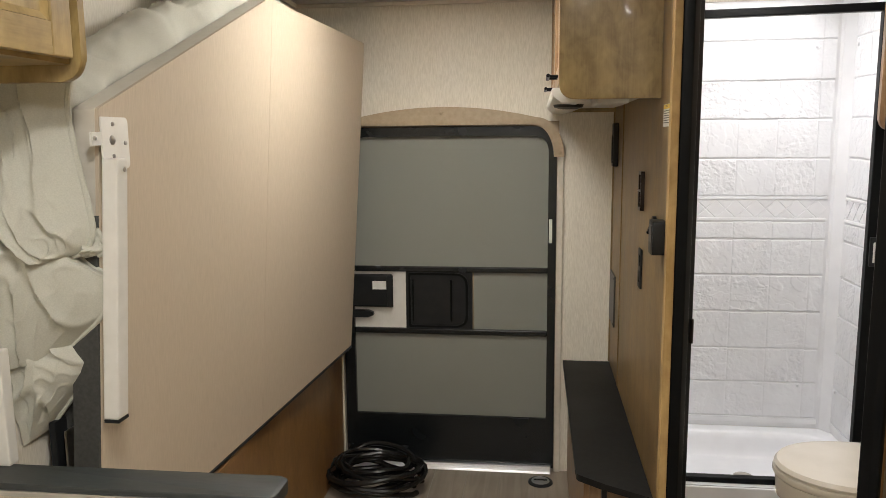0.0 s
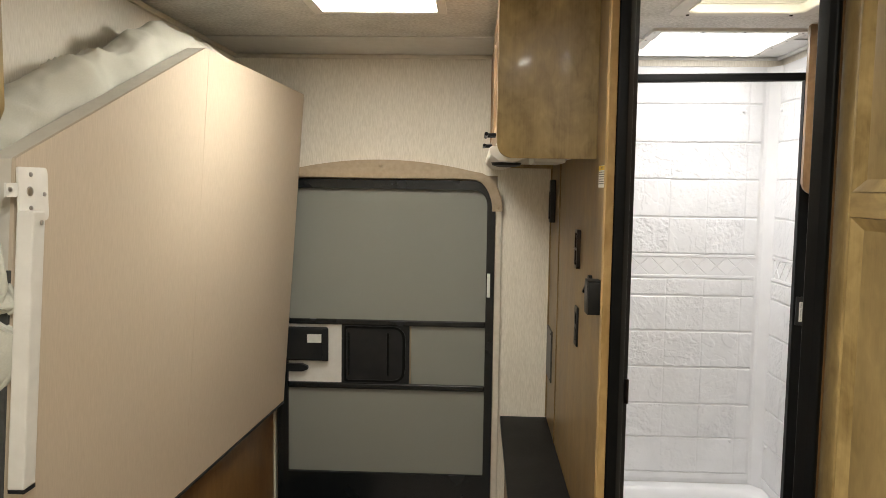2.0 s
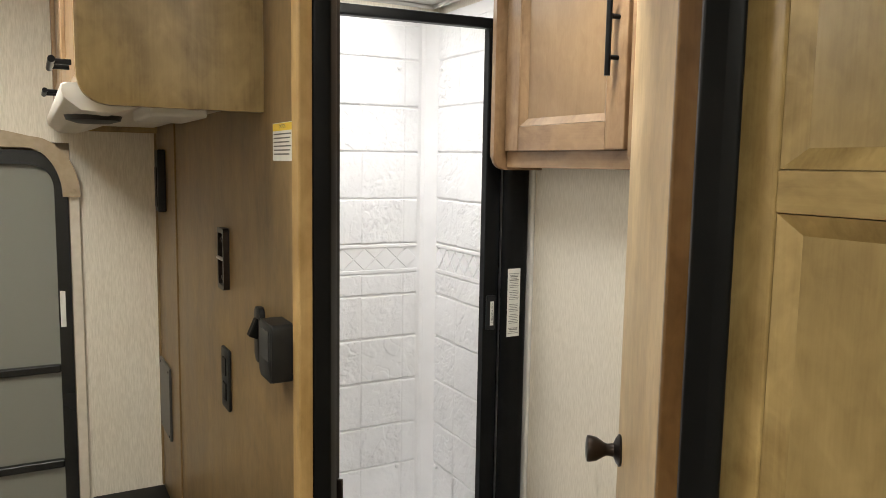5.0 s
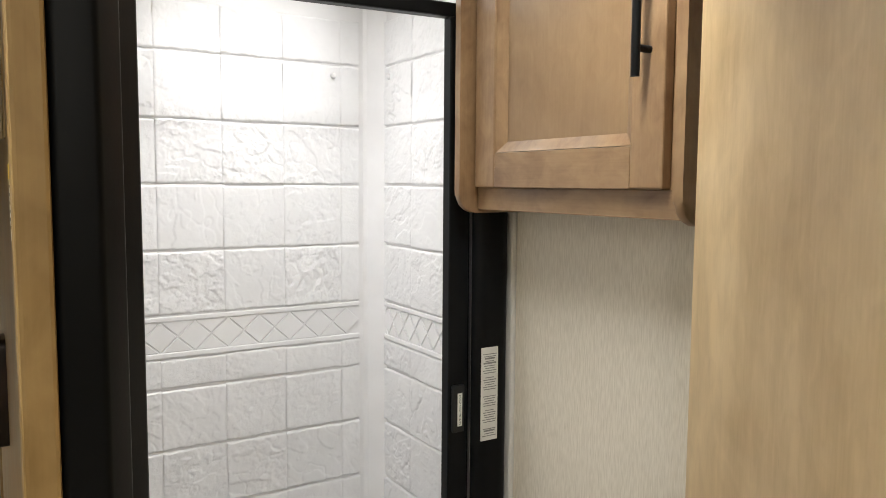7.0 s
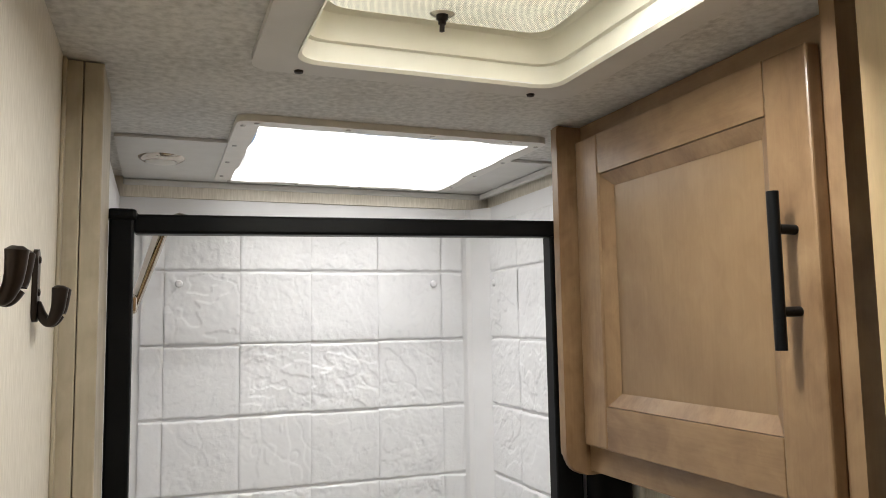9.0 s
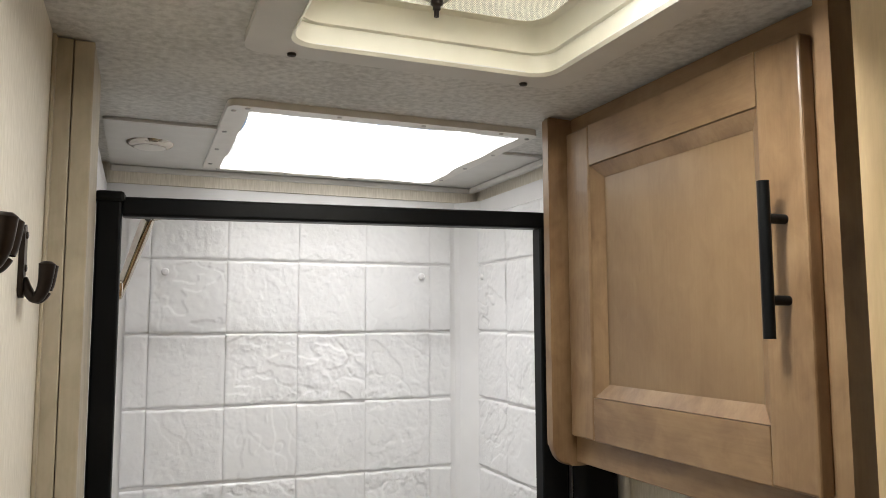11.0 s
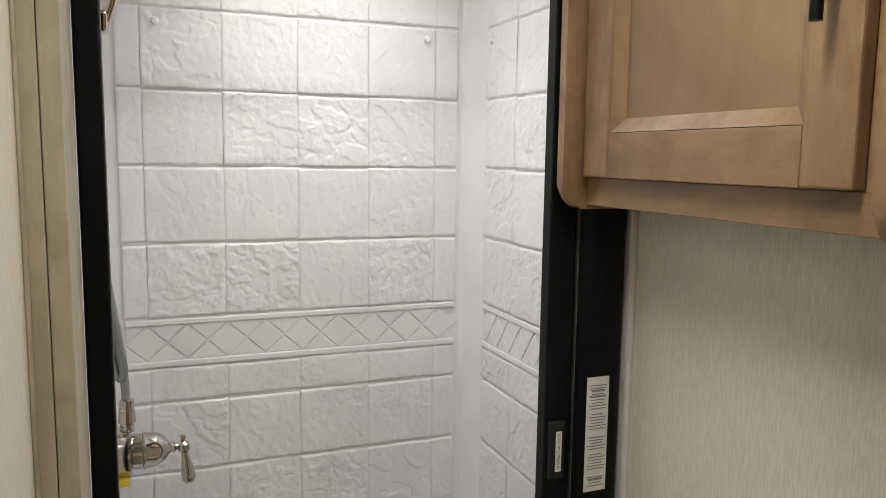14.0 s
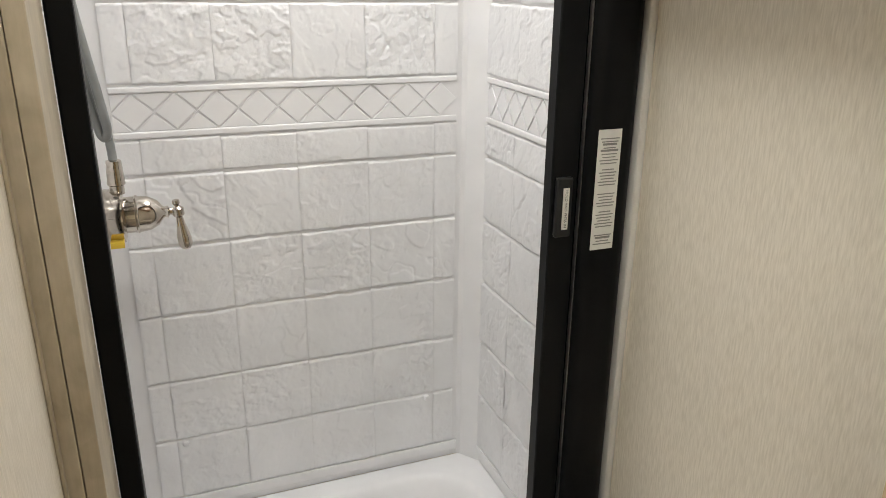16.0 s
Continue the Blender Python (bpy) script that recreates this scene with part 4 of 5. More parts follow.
for a0, a1, hy in ((1.1565, 1.479, 1.176), (0.838, 1.1535, 1.119)):
    d = shaker_door(pa, "door", 0.697, -1, a0, a1, 0.08, 2.06, M_WOOD, M_WOOD_Y, M_WOODFLAT, stile=0.060, rails=(1.518,), slope=0.023, depth=0.017, rail_w=0.044)
    bar_handle(d, (0.641, hy, 1.597), (0.641, hy, 1.438), (-1, 0, 0), 0.036, 0.0065)
part("side_panel", box(0.681, 0.697, 0.30, 0.834, 0.0, 2.098, 0.002), M_WOOD, pa)

# ---- bathroom: overhead cabinet ----
bc = thing("bathroom_cabinet", (1.2, 2.4, 1.57), "maple bathroom wall cabinet with shut framed door", "cabinet")
for y0, y1 in ((2.662, 2.680), (2.112, 2.130)):
    part("end_panel", slab(rounded([(1.114, 1.529), (1.28, 1.529), (1.28, 2.097), (1.114, 2.097)], [0.045, 0, 0, 0.004], 8), "y", y0, y1, 0.005), M_PALE, bc, "", True)
part("body", box(1.160, 1.28, 2.130, 2.662, 1.572, 2.097), M_PALE_Y, bc)
part("lower_rail", box(1.1575, 1.175, 2.130, 2.662, 1.536, 1.579, 0.001), M_PALE_Y, bc)
bd = shaker_door(bc, "door", 1.160, -1, 2.173, 2.648, 1.580, 2.066, M_PALE, M_PALE_Y, M_PALEFLAT, stile=0.064, slope=0.021, depth=0.016)
bar_handle(bd, (1.112, 2.203, 1.908), (1.112, 2.203, 1.740), (-1, 0, 0), 0.030, 0.0065)

# towel hooks on the partition
def towel_hook(y, z):
    h = thing("towel_hook", (0.405, y, z), "dark bronze double towel hook on wallpapered wall", "hook", "bathroom towel hooks")
    part("plate", slab(rounded([(y - 0.009, z - 0.038), (y + 0.009, z - 0.038), (y + 0.009, z + 0.031), (y - 0.009, z + 0.031)], 0.009, 4), "x", 0.3922, 0.397, 0.0015), M_BRONZE, h, "", True)
    for s in (-1, 1):
        part("prong", tube(smooth_path([(0.396, y, z - 0.020), (0.402, y + s * 0.005, z - 0.034), (0.409, y + s * 0.009, z - 0.038), (0.415, y + s * 0.012, z - 0.026), (0.417, y + s * 0.014, z - 0.004)], 6),
                           [0.0040 + 0.0036 * (k / 24) ** 2 - (0.004 if k == 24 else 0) for k in range(25)], 12), M_BRONZE, h, "", True)
    for dz in (0.021, -0.010):
        part("screw", lathe((0.397, y, z + dz), (1, 0, 0), [(0, 0.004), (0.0015, 0.003), (0.002, 0)], 8), M_BRONZE, h)


towel_hook(2.388, 1.820)
towel_hook(2.150, 1.833)

# trim beside the shower
single("trim", box(0.3925, 0.4135, 2.566, 2.715, 0, CEIL - 0.002, 0.0015), M_GREYWOOD, "greige wood-look trim board", "trim", kind="structure")
single("trim", box(0.4145, 0.4370, 2.568, 2.715, 0, CEIL - 0.002, 0.0015), M_GREYWOOD, "greige wood-look trim board", "trim", kind="structure")
single("trim", box(0.3922, 0.3965, 2.552, 2.5655, 0, CEIL - 0.002, 0.0015), M_GREYWOOD, "greige corner bead", "trim", kind="structure")

# ---- bathroom: shower ----
su = thing("shower_surround", (0.85, 3.3, 0.25), "white moulded shower surround with stone-tile relief", "shower surround")
BY, RX, LX = 3.307, 1.262, 0.424
part("back_panel", box(LX, RX, BY, 3.3095, 0.25, 2.055), M_ABS, su)
part("side_panel", box(RX, 1.2795, 2.76, BY, 0.25, 2.055), M_ABS, su)
part("side_panel", box(0.4005, LX, 2.76, BY, 0.25, 2.055), M_ABS, su)
bm = slab([(RX + 0.002, BY + 0.002), (1.212, BY + 0.002), (1.226, BY - 0.006), (RX - 0.008, 3.262), (RX + 0.002, 3.25)], "z", 0.25, 2.055)
part("corner_cove", bm, M_ABS, su)
single("wall_strip", box(0.424, 1.262, 3.302, 3.3095, 2.0555, 2.082), M_WALL, "cream wallpaper strip above the shower", "trim", kind="structure")

ROWS_Z = [2.018, 1.898, 1.737, 1.581, 1.42, 1.262]
ROWS_LOW = [1.157, 1.08, 0.926, 0.767, 0.605, 0.455, 0.297]
COLS_X = [0.469, 0.516, 0.673, 0.83, 0.988, 1.147, 1.203]
COLS_Y = [2.79, 2.95, 3.11, 3.271]


def slate(w, h, seed, strong):
    """One stone-relief tile, lying in its own x-z plane with its face at -y: split ledges, chipped edges and a rough or smooth skin."""
    n, m = max(6, int(w / 0.0026)), max(6, int(h / 0.0026))
    ca, sa = math.cos(seed * 2.7), math.sin(seed * 2.7)
    cell = 11 + 9 * (0.5 + 0.5 * math.sin(seed * 5.3))
    top, low = 0.0014 * math.sin(seed * 11.3), 0.0014 * math.sin(seed * 17.9)
    verts, faces = [], []
    for a in range(n + 1):
        for b in range(m + 1):
            u, v = a / n, b / m
            qx, qz = (u - 0.5) * w, (v - 0.5) * h
            edge_z, edge_x = min(v * h, (1 - v) * h), min(u * w, (1 - u) * w)
            chip = 0.0016 * noise.noise((qx * 60, qz * 60, seed))
            rim = max(0.0, min(1.0, (edge_z + chip) / 0.0030)) * (0.80 + 0.20 * max(0.0, min(1.0, (edge_x + chip) / 0.0040)))
            px, pz = (qx * ca - qz * sa) * cell + seed * 3.1, (qx * sa + qz * ca) * cell * 1.7 - seed * 1.7
            warp = 0.45 * noise.noise((px * 1.6, pz * 1.6, 1.0 + seed))
            k = 2.1 * noise.noise((px * 0.7 + warp, pz * 0.7 - warp, seed + 5.5)) + 0.35 * noise.noise((px * 2.6, pz * 2.6, seed + 8))
            step = math.floor(k)
            ledge = (step + min(1.0, (k - step) * 16)) / 2.1
            cut = max(0.0, 1 - abs(noise.noise((px * 0.8 - warp, pz * 0.5 + warp, seed + 12))) / 0.03)
            patch = max(0.0, min(1.0, 0.5 + 2.2 * noise.noise((qx * 9 + seed, qz * 9, seed + 20))))
            fine = noise.fractal((qx * 62 + seed, qz * 62, seed + 2.0), 0.7, 2.2, 4)
            lean = (top if v > 0.5 else low) * abs(2 * v - 1) + 0.0013 * noise.noise((qx * 30, seed, 3.0 if v > 0.5 else 6.0)) * abs(2 * v - 1) ** 3
            d = strong * (0.0025 * ledge - 0.0013 * cut + (0.0003 + 0.0010 * patch) * fine)
            verts.append((u * w, -max(0.0002, (0.0046 + d) * rim), v * h + lean))
    for a in range(n):
        for b in range(m):
            c = a * (m + 1) + b
            faces.append((c, c + m + 1, c + m + 2, c + 1))
    me = bpy.data.meshes.new("tile")
    me.from_pydata(verts, [], faces)
    me.materials.append(M_SLATE)
    me.shade_smooth()
    return me


def tile_at(me, m):
    ob = new("tile", me)
    ob.parent = su
    ob.matrix_parent_inverse = Matrix.Translation(-Vector(su.location))
    ob.matrix_basis = m
    return ob


seed = 1
for rows in (ROWS_Z, ROWS_LOW):
    for z1, z0 in zip(rows[:-1], rows[1:]):
        for x0, x1 in zip(COLS_X[:-1], COLS_X[1:]):
            seed += 1
            narrow = x1 - x0 < 0.1
            me = slate(x1 - x0 - 0.0012, z1 - z0 - 0.0035, seed * 1.37, (0.6, 1.05, 0.8, 1.3, 0.45)[(seed * 7 + seed // 3) % 5] * (0.5 if narrow else 1))
            tile_at(me, pose(x0 + 0.0006, BY, z0 + 0.0017))
        for y0, y1 in zip(COLS_Y[:-1], COLS_Y[1:]):
            seed += 1
            me = slate(y1 - y0 - 0.0012, z1 - z0 - 0.0035, seed * 1.91, (0.5, 1.0, 0.75, 1.25)[(seed * 5) % 4])
            tile_at(me, pose(RX, y1 - 0.0006, z0 + 0.0017, 0, 0, -90))
            if y1 < 3.2:
                tile_at(me, pose(LX, y0 + 0.0006, z0 + 0.0017, 0, 0, 90))


def band(length, m, count):
    """The diamond frieze: two rails and raised diamonds and triangles between them."""
    z0, z1 = 1.157, 1.262
    bm = bmesh.new()
    put_box(bm, 0, length, -0.0058, 0, z1 - 0.014, z1 - 0.001, 0.003, 2)
    put_box(bm, 0, length, -0.0058, 0, z0 + 0.001, z0 + 0.015, 0.003, 2)
    rail = part("frieze_rail", turn_bm(bm, m), M_ABS, su)
    lo, hi = z0 + 0.0155, z1 - 0.0145
    mid, p, g = (lo + hi) / 2, length / count, 0.0015
    for k in range(count):
        c = p * (k + 0.5)
        for pts in ([(c - p / 2 + g * 1.4, mid), (c, lo + g), (c + p / 2 - g * 1.4, mid), (c, hi - g)],
                    [(c - p / 2 + g, lo), (c - p / 2 + g, mid - g * 2), (c - g * 2, lo)] if k == 0 else [(c - p + g * 2, lo), (c - p / 2, mid - g * 2), (c - g * 2, lo)],
                    [(c - p / 2 + g, hi), (c - p / 2 + g, mid + g * 2), (c - g * 2, hi)] if k == 0 else [(c - p + g * 2, hi), (c - p / 2, mid + g * 2), (c - g * 2, hi)]):
            b2 = bmesh.new()
            put_slab(b2, pts, "y", -0.0032, 0.0, 0.0013)
            part("diamond_tile", turn_bm(b2, m), M_ABS, rail)


band(COLS_X[-1] - COLS_X[0], pose(COLS_X[0], BY, 0), 9)
band(COLS_Y[-1] - COLS_Y[0], pose(RX, COLS_Y[-1], 0, 0, 0, -90), 8)
CAP = [(0, 0.0085), (0.003, 0.0085), (0.0065, 0.006), (0.008, 0.0)]
for x0, z0 in ((0.545, 1.869), (1.126, 1.870), (0.535, 0.444), (1.131, 0.444)):
    part("screw_cap", lathe((x0, BY - 0.0045, z0), (0, -1, 0), CAP, 14), M_ABS, su, "", True)
for z0 in (1.869, 0.444):
    part("screw_cap", lathe((RX - 0.0045, 3.232, z0), (-1, 0, 0), CAP, 14), M_ABS, su, "", True)
part("bottom_lip", box(0.445, 1.215, BY - 0.006, BY, 0.268, 0.296, 0.002), M_ABS, su)
part("bottom_lip", box(RX - 0.006, RX, 2.79, 3.27, 0.268, 0.296, 0.002), M_ABS, su)

# tray
tr = thing("shower_tray", (0.84, 3.0, 0), "glossy white moulded shower tray with raised rim", "shower tray")


def tray_z(x, y):
    dx = min(x - 0.405, 1.275 - x)
    dy = min(y - 2.70, 3.305 - y)
    rx, ry = max(0, 0.13 - (dx - 0.06)), max(0, 0.13 - (dy - 0.055))
    d = 0.13 - math.hypot(rx, ry) if (rx > 0 and ry > 0) else min(dx - 0.06, dy - 0.055)
    t = max(0.0, min(1.0, (d + 0.0) / 0.07))
    t = t * t * (3 - 2 * t)
    return 0.250 - 0.095 * t


bm = quilt(70, 54, lambda u, v: Vector((0.405 + 0.87 * u, 2.70 + 0.605 * v, tray_z(0.405 + 0.87 * u, 2.70 + 0.605 * v))))
part("basin", bm, M_ABS, tr, "", True)
part("apron", box(0.401, 1.279, 2.690, 2.702, 0, 0.2485, 0.003), M_ABS, tr)
part("drain", lathe((0.84, 3.0, 0.153), (0, 0, 1), [(0, 0.04), (0.004, 0.038), (0.005, 0.02), (0.0052, 0)], 20), M_CHROME, tr, "chrome drain", True)

# frame with retractable screen
sf = thing("shower_door_frame", (0.8, 2.73, 0.25), "black shower screen frame with retractable roller case", "shower door")
part("post", box(0.437, 0.470, 2.722, 2.756, 0.252, 1.936, 0.004), M_BLACK, sf)
part("post_cap", box(0.434, 0.474, 2.718, 2.758, 1.926, 1.943, 0.006), M_BLACK, sf)
rail = box(0.470, 1.250, 2.724, 2.754, 1.908, 1.936, 0.004)
bmesh.ops.transform(rail, matrix=pose(0.47, 0, 1.92, 0, -1.0, 0) @ pose(-0.47, 0, -1.92), verts=rail.verts[:])
part("top_rail", rail, M_BLACK, sf)
part("bottom_rail", box(0.470, 1.250, 2.722, 2.756, 0.2505, 0.272, 0.004), M_BLACK, sf)
pr = part("pull_stile", box(1.131, 1.179, 2.724, 2.752, 0.272, 1.921, 0.003), M_BLACK, sf)
gp = part("latch", box(1.137, 1.166, 2.714, 2.7245, 1.066, 1.167, 0.003), M_BLACKPL, sf, "black screen latch")
part("latch_label", box(1.1475, 1.1585, 2.7125, 2.7138, 1.080, 1.150), M_LABEL, gp, "white printed latch label")
fc = bpy.data.curves.new("hold", "FONT")
fc.body, fc.size, fc.align_x, fc.align_y = "HOLD AND PRESS IN", 0.0068, "CENTER", "CENTER"
fo = new("latch_text", fc)
fo.parent, fo.matrix_parent_inverse = gp, Matrix.Identity(4)
fo.matrix_basis = pose(1.153, 2.7121, 1.115, 90, 90, 0)
fc.materials.append(M_INK)
part("bright_seam", box(1.1795, 1.1815, 2.716, 2.724, 0.272, 1.921), M_ALU, sf)
cn = part("roller_case", slab(rounded([(1.182, 2.692), (1.267, 2.692), (1.267, 2.756), (1.182, 2.756)], [0.03, 0.03, 0.006, 0.006], 6), "z", 0.252, 1.957), M_BLACK, sf, "black rounded roller case", True)
lb = part("case_label", box(1.1905, 1.2325, 2.6895, 2.6912, 1.047, 1.246), M_LABEL, cn, "white printed instruction label")
for k in range(36):
    if k in (4, 5, 12, 18, 19, 26):
        continue
    w = 0.034 - 0.012 * ((k * 5) % 7) / 6
    hgt = 0.0016 if k not in (2, 31, 33) else 0.0034
    part("text_line", box(1.2115 - w / 2, 1.2115 + w / 2, 2.6889, 2.6896, 1.056 + k * 0.0050, 1.056 + k * 0.0050 + hgt), M_GREYINK, lb)
single("trim", box(1.2675, 1.281, 2.69, 2.74, 0.0, CEIL - 0.02, 0.005), M_CEILPLAIN, "white sealant trim beside roller case", "trim", kind="structure")

# mixer, hose and hand shower on the left shower wall
mx = thing("shower_mixer", (LX, 3.07, 1.06), "brushed nickel single-lever shower mixer", "shower mixer")
MY, MZ = 3.07, 1.07
part("mount", slab(rounded([(MY - 0.07, MZ - 0.085), (MY + 0.07, MZ - 0.085), (MY + 0.07, MZ + 0.075), (MY - 0.07, MZ + 0.075)], 0.03, 6), "x", LX, LX + 0.022, 0.006), M_ABS, mx, "white moulded mount", True)
part("body", lathe((LX + 0.022, MY, MZ), (1, 0, 0), [(0, 0.046), (0.004, 0.048), (0.032, 0.047), (0.035, 0.040), (0.036, 0.032), (0.052, 0.032), (0.054, 0.034), (0.056, 0.034), (0.058, 0.032),
      (0.075, 0.030), (0.090, 0.022), (0.098, 0.011), (0.101, 0.009), (0.106, 0.011), (0.109, 0.007), (0.114, 0.0065)], 30), M_CHROME, mx, "", True)
hx = LX + 0.022 + 0.120
part("lever", lathe((hx, MY, MZ + 0.022), (0.12, 0, -1), [(0, 0.0), (0.002, 0.006), (0.008, 0.007), (0.012, 0.004), (0.018, 0.011), (0.030, 0.0105), (0.034, 0.006), (0.046, 0.0075), (0.072, 0.0125), (0.086, 0.0125), (0.094, 0.008), (0.096, 0)], 18), M_CHROME, mx, "", True)
part("caution_tag", box(LX + 0.030, LX + 0.052, MY - 0.0490, MY - 0.030, MZ - 0.044, MZ - 0.033), M_YELLOW, mx, "yellow sticker")
part("outlet", lathe((LX + 0.05, MY, MZ + 0.040), (0, 0, 1), [(0, 0.012), (0.015, 0.012), (0.017, 0.015), (0.058, 0.0125), (0.060, 0.008)], 18), M_CHROME, mx, "", True)
part("hose", tube(smooth_path([(LX + 0.05, MY, MZ + 0.095), (LX + 0.044, MY, 1.24), (LX + 0.018, MY - 0.02, 1.38), (LX + 0.012, MY - 0.04, 1.55), (LX + 0.020, MY - 0.05, 1.72), (LX + 0.028, MY - 0.05, 1.80)], 8), 0.0075, 12), M_HOSE, mx, "grey vinyl hose", True)
part("hose", tube(smooth_path([(LX + 0.016, MY - 0.03, 1.60), (LX + 0.020, MY - 0.03, 1.45), (LX + 0.042, MY - 0.02, 1.28), (LX + 0.048, MY - 0.01, 1.22), (LX + 0.036, MY, 1.215), (LX + 0.024, MY, 1.30), (LX + 0.012, MY - 0.01, 1.5)], 8), 0.0075, 12), M_HOSE, mx, "grey vinyl hose", True)
hs = thing("hand_shower", (LX + 0.04, 3.02, 1.8), "slim brushed nickel hand shower in wall holder", "hand shower")
hp = [Vector((0.460, 3.03, 1.805)), Vector((0.485, 3.03, 1.880)), Vector((0.506, 3.03, 1.944))]
part("stem", tube(hp, [0.0085, 0.0105, 0.012], 14), M_CHROME, hs, "", True)
part("head", tube([hp[2] + Vector((-0.010, 0, 0.004)), hp[2] + Vector((0.010, 0, 0.014)), hp[2] + Vector((0.032, 0, 0.022)), hp[2] + Vector((0.052, 0, 0.018))], [0.011, 0.016, 0.018, 0.017], 16), M_CHROME, hs, "", True)
part("face", lathe(hp[2] + Vector((0.051, 0, 0.0185)), (0.9, 0, -0.2), [(0, 0.0165), (0.004, 0.0155), (0.0045, 0)], 16), M_GREYPL, hs, "grey spray face", True)
part("holder", box(LX, LX + 0.045, 3.012, 3.048, 1.80, 1.835, 0.006), M_CHROME, hs)
part("pivot", lathe((0.506, 3.019, 1.946), (0, -1, 0), [(0, 0.007), (0.004, 0.006), (0.005, 0)], 12), M_GREYPL, hs, "", True)

# skylight over the shower
sk = thing("skylight", (0.88, 3.0, CEIL), "bright translucent white skylight with screwed flange", "skylight")
F = (0.612, 1.148, 2.748, 3.262)
bm = bmesh.new()
put_ring(bm, rounded([(F[0], F[2]), (F[1], F[2]), (F[1], F[3]), (F[0], F[3])], 0.02, 4), rounded([(S0, S2), (S1, S2), (S1, S3), (S0, S3)], 0.02, 4), "z", CEIL - 0.011, CEIL + 0.002)
part("flange", bm, M_WHITE, sk, "", True)
bm = quilt(48, 48, lambda u, v: Vector((S0 + (S1 - S0) * u + (u - 0.5) * 0.016 * noise.noise((v * 5, 2.0, 0.5)), S2 + (S3 - S2) * v + (v - 0.5) * 0.022 * noise.noise((u * 6, 7.0, v)), CEIL - 0.0115 - 0.004 * min(1, 6 * min(u, 1 - u, v, 1 - v)))))
part("diffuser", bm, M_GLOW_BATH, sk, "glowing frosted diffuser", True)
for k in range(4):
    for x0, y0 in ((F[0] + 0.011, F[2] + 0.03 + k * 0.14), (F[1] - 0.011, F[2] + 0.03 + k * 0.14), (F[0] + 0.03 + k * 0.145, F[2] + 0.012), (F[0] + 0.03 + k * 0.145, F[3] - 0.012)):
        part("screw", lathe((x0, y0, CEIL - 0.011), (0, 0, -1), [(0, 0.0045), (0.002, 0.0035), (0.0025, 0)], 8), M_STEEL, sk)

# small round ceiling lamp
dl = thing("ceiling_spotlight", (0.505, 3.075, CEIL), "small round chrome-rimmed ceiling spotlight, unlit", "ceiling light")
part("rim", lathe((0.505, 3.075, CEIL - 0.006), (0, 0, -1), [(0, 0.042), (0.004, 0.040), (0.008, 0.032), (0.009, 0.028)], 28), M_CHROME, dl, "", True)
part("lens", lathe((0.505, 3.075, CEIL - 0.0152), (0, 0, -1), [(0, 0.028), (0.002, 0.02), (0.0025, 0)], 28), M_WHITE, dl, "white lens", True)

# roof vent with fan
rv = thing("roof_vent", (0.84, 2.31, CEIL), "open roof vent with cream frame, insect screen and fan", "roof vent")
bm = bmesh.new()
put_ring(bm, rounded([(0.618, 2.088), (1.062, 2.088), (1.062, 2.538), (0.618, 2.538)], 0.03, 5), rounded([(0.665, 2.135), (1.015, 2.135), (1.015, 2.488), (0.665, 2.488)], 0.03, 5), "z", CEIL - 0.010, CEIL - 0.001)
part("flange", bm, M_CEILPLAIN, rv, "grey-white flange", True)
bm = bmesh.new()
levels = [(0.004, -0.010), (0.0, -0.014), (0.004, 0.014), (0.009, 0.0155), (0.018, 0.046), (0.024, 0.049), (0.030, 0.0485)]
rings = []
for ins, up in levels:
    rings.append([bm.verts.new((p[0], p[1], CEIL + up)) for p in rounded([(0.664 + ins, 2.134 + ins), (1.016 - ins, 2.134 + ins), (1.016 - ins, 2.489 - ins), (0.664 + ins, 2.489 - ins)], 0.035, 6)])
for a, b in zip(rings[:-1], rings[1:]):
    n = len(a)
    for k in range(n):
        bm.faces.new((a[k], a[(k + 1) % n], b[(k + 1) % n], b[k]))
part("inner_frame", bm, M_CREAM, rv, "cream inner frame", True)
bm = bmesh.new()
k = 0.678
while k < 1.003:
    put_box(bm, k, k + 0.00024, 2.148, 2.476, CEIL + 0.0505, CEIL + 0.0512)
    k += 0.0027
k = 2.148
while k < 2.477:
    put_box(bm, 0.678, 1.003, k, k + 0.00024, CEIL + 0.0512, CEIL + 0.0519)
    k += 0.0027
scr = part("insect_screen", bm, M_MESH, rv, "fine grey insect screen")
scr["kind"] = "stuff"
sw2 = part("switch_knob", lathe((0.838, 2.445, CEIL + 0.051), (0, 0.1, -1), [(0, 0.0075), (0.006, 0.0075), (0.008, 0.005), (0.012, 0.005), (0.013, 0.0032), (0.021, 0.0032), (0.022, 0)], 14), M_BRONZE, rv, "dark bronze switch knob", True)
part("knob_washer", lathe((0.838, 2.445, CEIL + 0.0535), (0, 0.1, -1), [(0, 0.016), (0.002, 0.016), (0.003, 0.009)], 18), M_WHITE, rv, "white knob washer", True)
fan = part("fan_hub", lathe((0.84, 2.30, CEIL + 0.12), (0, 0, 1), [(0, 0.03), (0.004, 0.034), (0.03, 0.034), (0.032, 0)], 20), M_CREAM, rv, "cream fan hub", True)
for k in range(6):
    bl = slab(rounded([(0.03, -0.018), (0.145, -0.045), (0.15, 0.02), (0.03, 0.018)], 0.012, 4), "z", -0.0015, 0.0015)
    part("fan_blade", turn_bm(bl, pose(0.84, 2.30, CEIL + 0.135, 0, 0, 60 * k) @ pose(0, 0, 0, 24, 0, 0)), M_CREAM, fan)
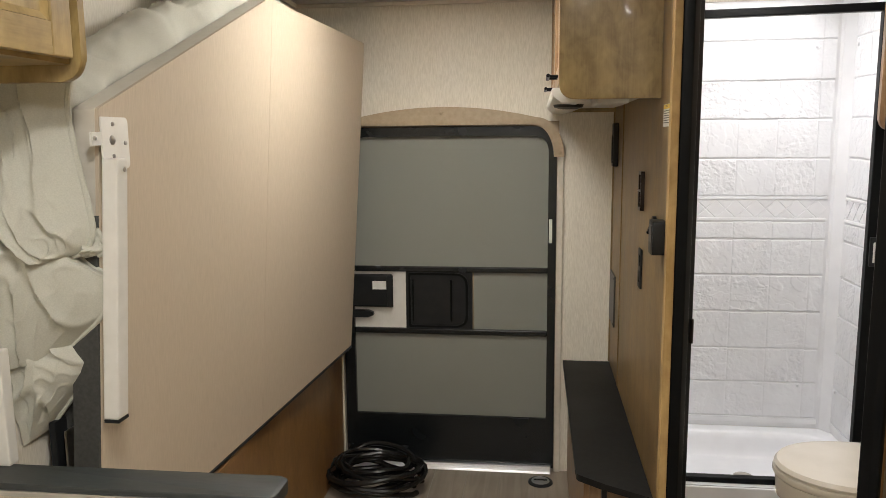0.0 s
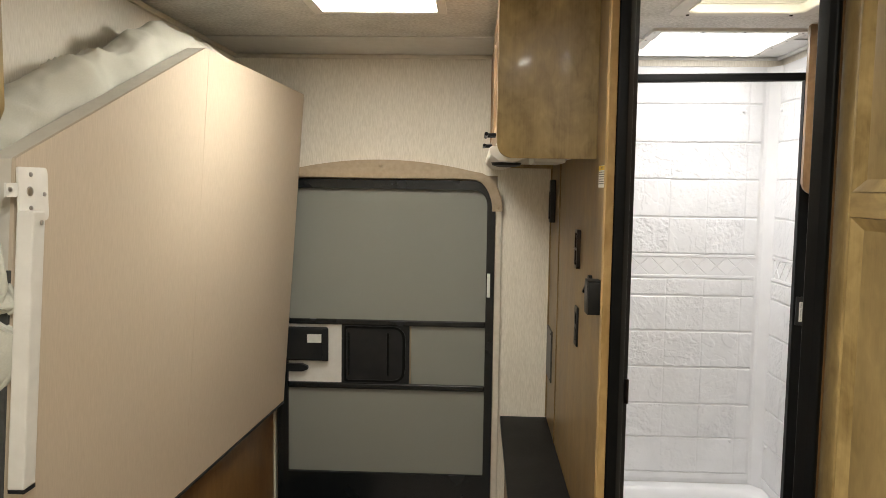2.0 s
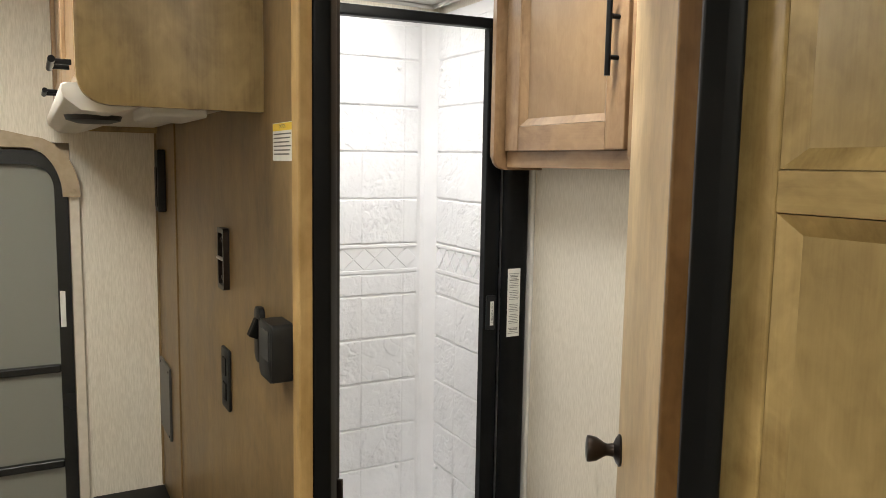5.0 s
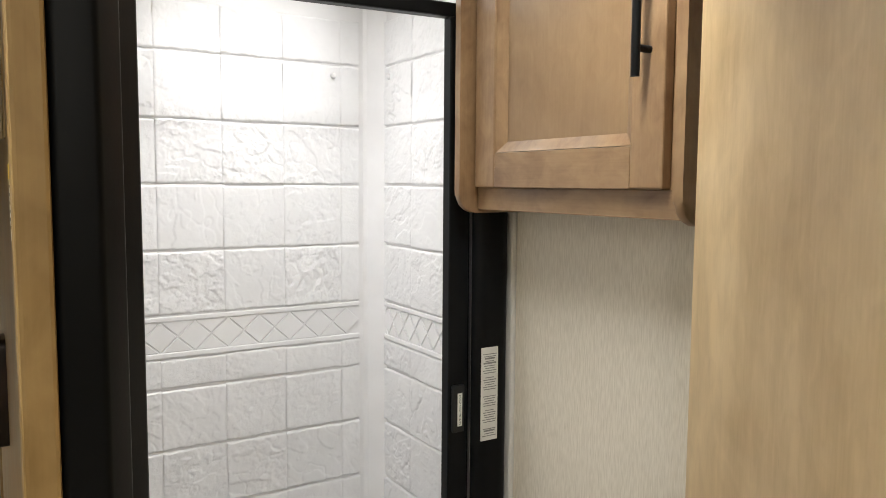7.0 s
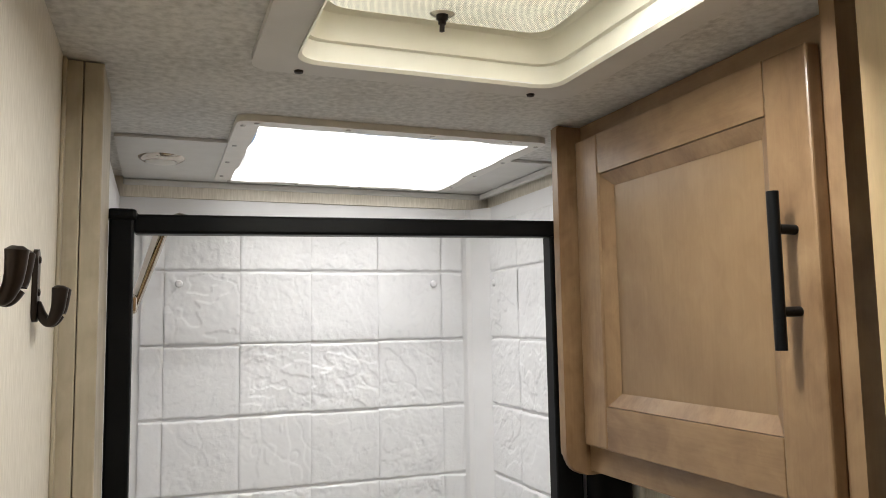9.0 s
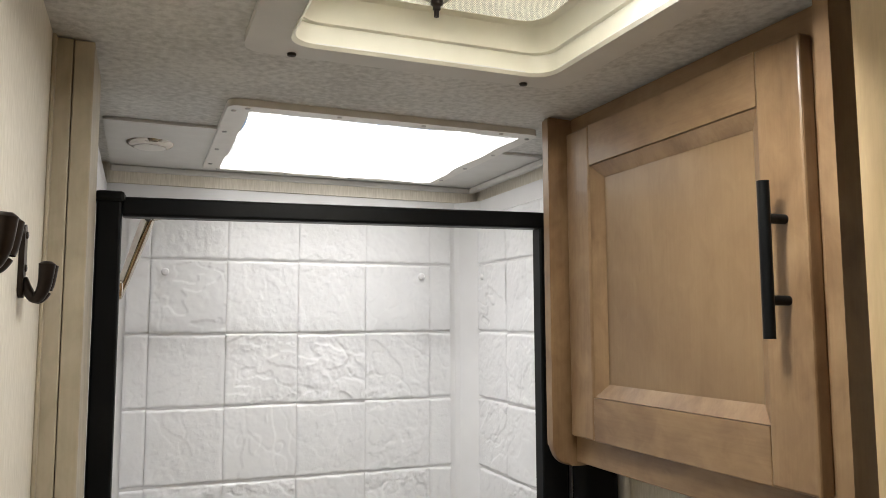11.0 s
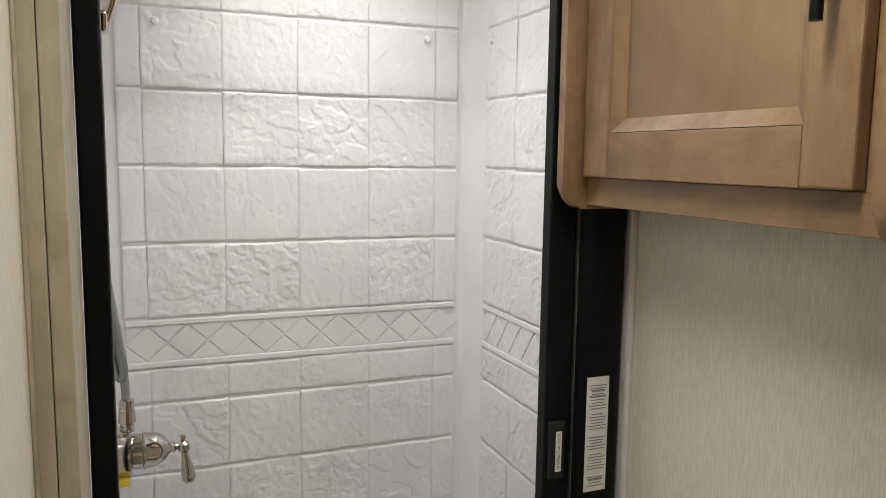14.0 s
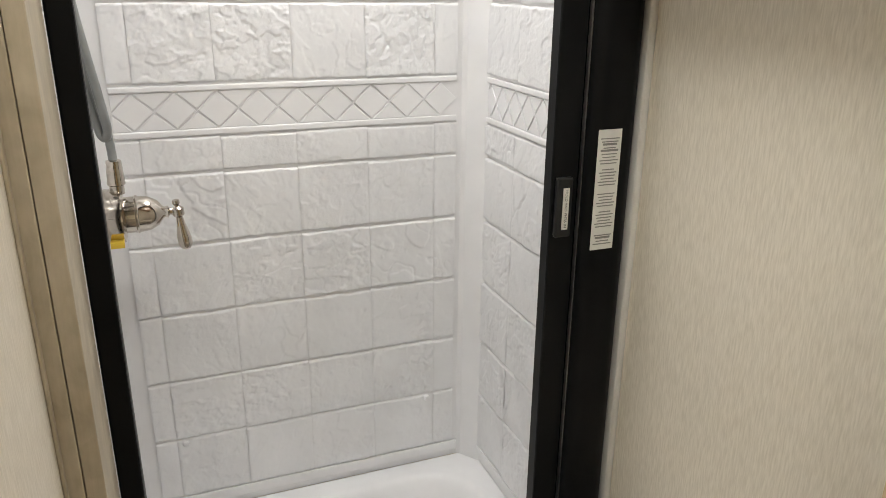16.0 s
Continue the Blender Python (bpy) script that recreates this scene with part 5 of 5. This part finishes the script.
part("motor_bracket", box(0.80, 0.835, 2.39, 2.41, CEIL + 0.085, CEIL + 0.125, 0.002), M_ALU, rv, "metal motor bracket")
for s in (0.0, 0.012, 0.024):
    part("wire", tube(smooth_path([(0.842 + s * 0.3, 2.435, CEIL + 0.075), (0.855 + s, 2.40, CEIL + 0.09), (0.86 + s, 2.36, CEIL + 0.11), (0.85 + s, 2.32, CEIL + 0.125)], 6), 0.002, 6), M_BLACKPL if s < 0.02 else M_HOSE, rv)
part("well", slab([(0.640, 2.11), (0.655, 2.11), (0.655, 2.51), (0.640, 2.51)], "z", CEIL + 0.05, CEIL + 0.2), M_CREAM, rv)
part("well", slab([(1.025, 2.11), (1.04, 2.11), (1.04, 2.51), (1.025, 2.51)], "z", CEIL + 0.05, CEIL + 0.2), M_CREAM, rv)
part("well", slab([(0.655, 2.11), (1.025, 2.11), (1.025, 2.125), (0.655, 2.125)], "z", CEIL + 0.05, CEIL + 0.2), M_CREAM, rv)
part("well", slab([(0.655, 2.498), (1.025, 2.498), (1.025, 2.51), (0.655, 2.51)], "z", CEIL + 0.05, CEIL + 0.2), M_CREAM, rv)
part("dome", quilt(16, 16, lambda u, v: Vector((0.62 + 0.44 * u, 2.09 + 0.44 * v, CEIL + 0.21 + 0.05 * math.sin(math.pi * u) * math.sin(math.pi * v)))), M_DOME, rv, "translucent white dome with added daylight glow", True)
for x0 in (0.677, 0.999):
    for y0 in (2.533, 2.10):
        part("screw", lathe((x0, y0 - 0.006, CEIL - 0.010), (0, 0, -1), [(0, 0.006), (0.003, 0.005), (0.004, 0)], 8), M_BRONZE, rv)
rv.location += Vector((-0.0155, -0.027, 0))

# ---- bathroom: toilet ----
to = thing("toilet", (0.95, 2.36, 0), "bone-coloured compact toilet with lid closed", "toilet")
TX, TY, TZ = 0.985, 2.335, 0.495


def oval(cx, cy, a, b, n=40, flat=0.75):
    """An outline rounder at its front (-x) and squarer at the back."""
    out = []
    for k in range(n):
        t = 2 * math.pi * k / n
        c, s = math.cos(t), math.sin(t)
        e = 1.0 if c < 0 else flat
        out.append((cx + a * (abs(c) ** e) * (1 if c > 0 else -1), cy + b * (abs(s) ** e) * (1 if s > 0 else -1)))
    return out


def loft(levels):
    bm = bmesh.new()
    rings = [[bm.verts.new((p[0], p[1], z)) for p in o] for o, z in levels]
    n = len(rings[0])
    for a, b in zip(rings[:-1], rings[1:]):
        for k in range(n):
            bm.faces.new((a[k], a[(k + 1) % n], b[(k + 1) % n], b[k]))
    bm.faces.new(rings[0][::-1])
    bm.faces.new(rings[-1])
    return bm


part("bowl", loft([(oval(TX + 0.08, TY, 0.15, 0.12), 0.0), (oval(TX + 0.08, TY, 0.14, 0.11), 0.06), (oval(TX + 0.06, TY, 0.16, 0.12), 0.25), (oval(TX, TY, 0.225, 0.175), 0.40), (oval(TX, TY, 0.232, 0.182), TZ - 0.03)]), M_TOILET, to, "", True)
part("seat", loft([(oval(TX, TY, 0.235, 0.185), TZ - 0.027), (oval(TX, TY, 0.240, 0.190), TZ - 0.018), (oval(TX, TY, 0.238, 0.188), TZ - 0.006), (oval(TX, TY, 0.23, 0.18), TZ - 0.004)]), M_TOILET, to, "", True)
part("lid", loft([(oval(TX, TY, 0.232, 0.182), TZ - 0.003), (oval(TX, TY, 0.236, 0.186), TZ + 0.006), (oval(TX, TY, 0.228, 0.178), TZ + 0.018), (oval(TX, TY, 0.205, 0.155), TZ + 0.023), (oval(TX, TY, 0.12, 0.09), TZ + 0.022)]), M_TOILET, to, "closed glossy lid", True)
part("hinge_cover", loft([(oval(TX + 0.20, TY, 0.085, 0.17, flat=0.5), TZ - 0.04), (oval(TX + 0.20, TY, 0.085, 0.17, flat=0.5), TZ + 0.028), (oval(TX + 0.205, TY, 0.07, 0.155, flat=0.5), TZ + 0.042)]), M_TOILET, to, "raised rear housing", True)
part("pedestal", box(TX + 0.1, 1.275, TY - 0.11, TY + 0.11, 0, TZ - 0.05, 0.02, 3), M_TOILET, to)
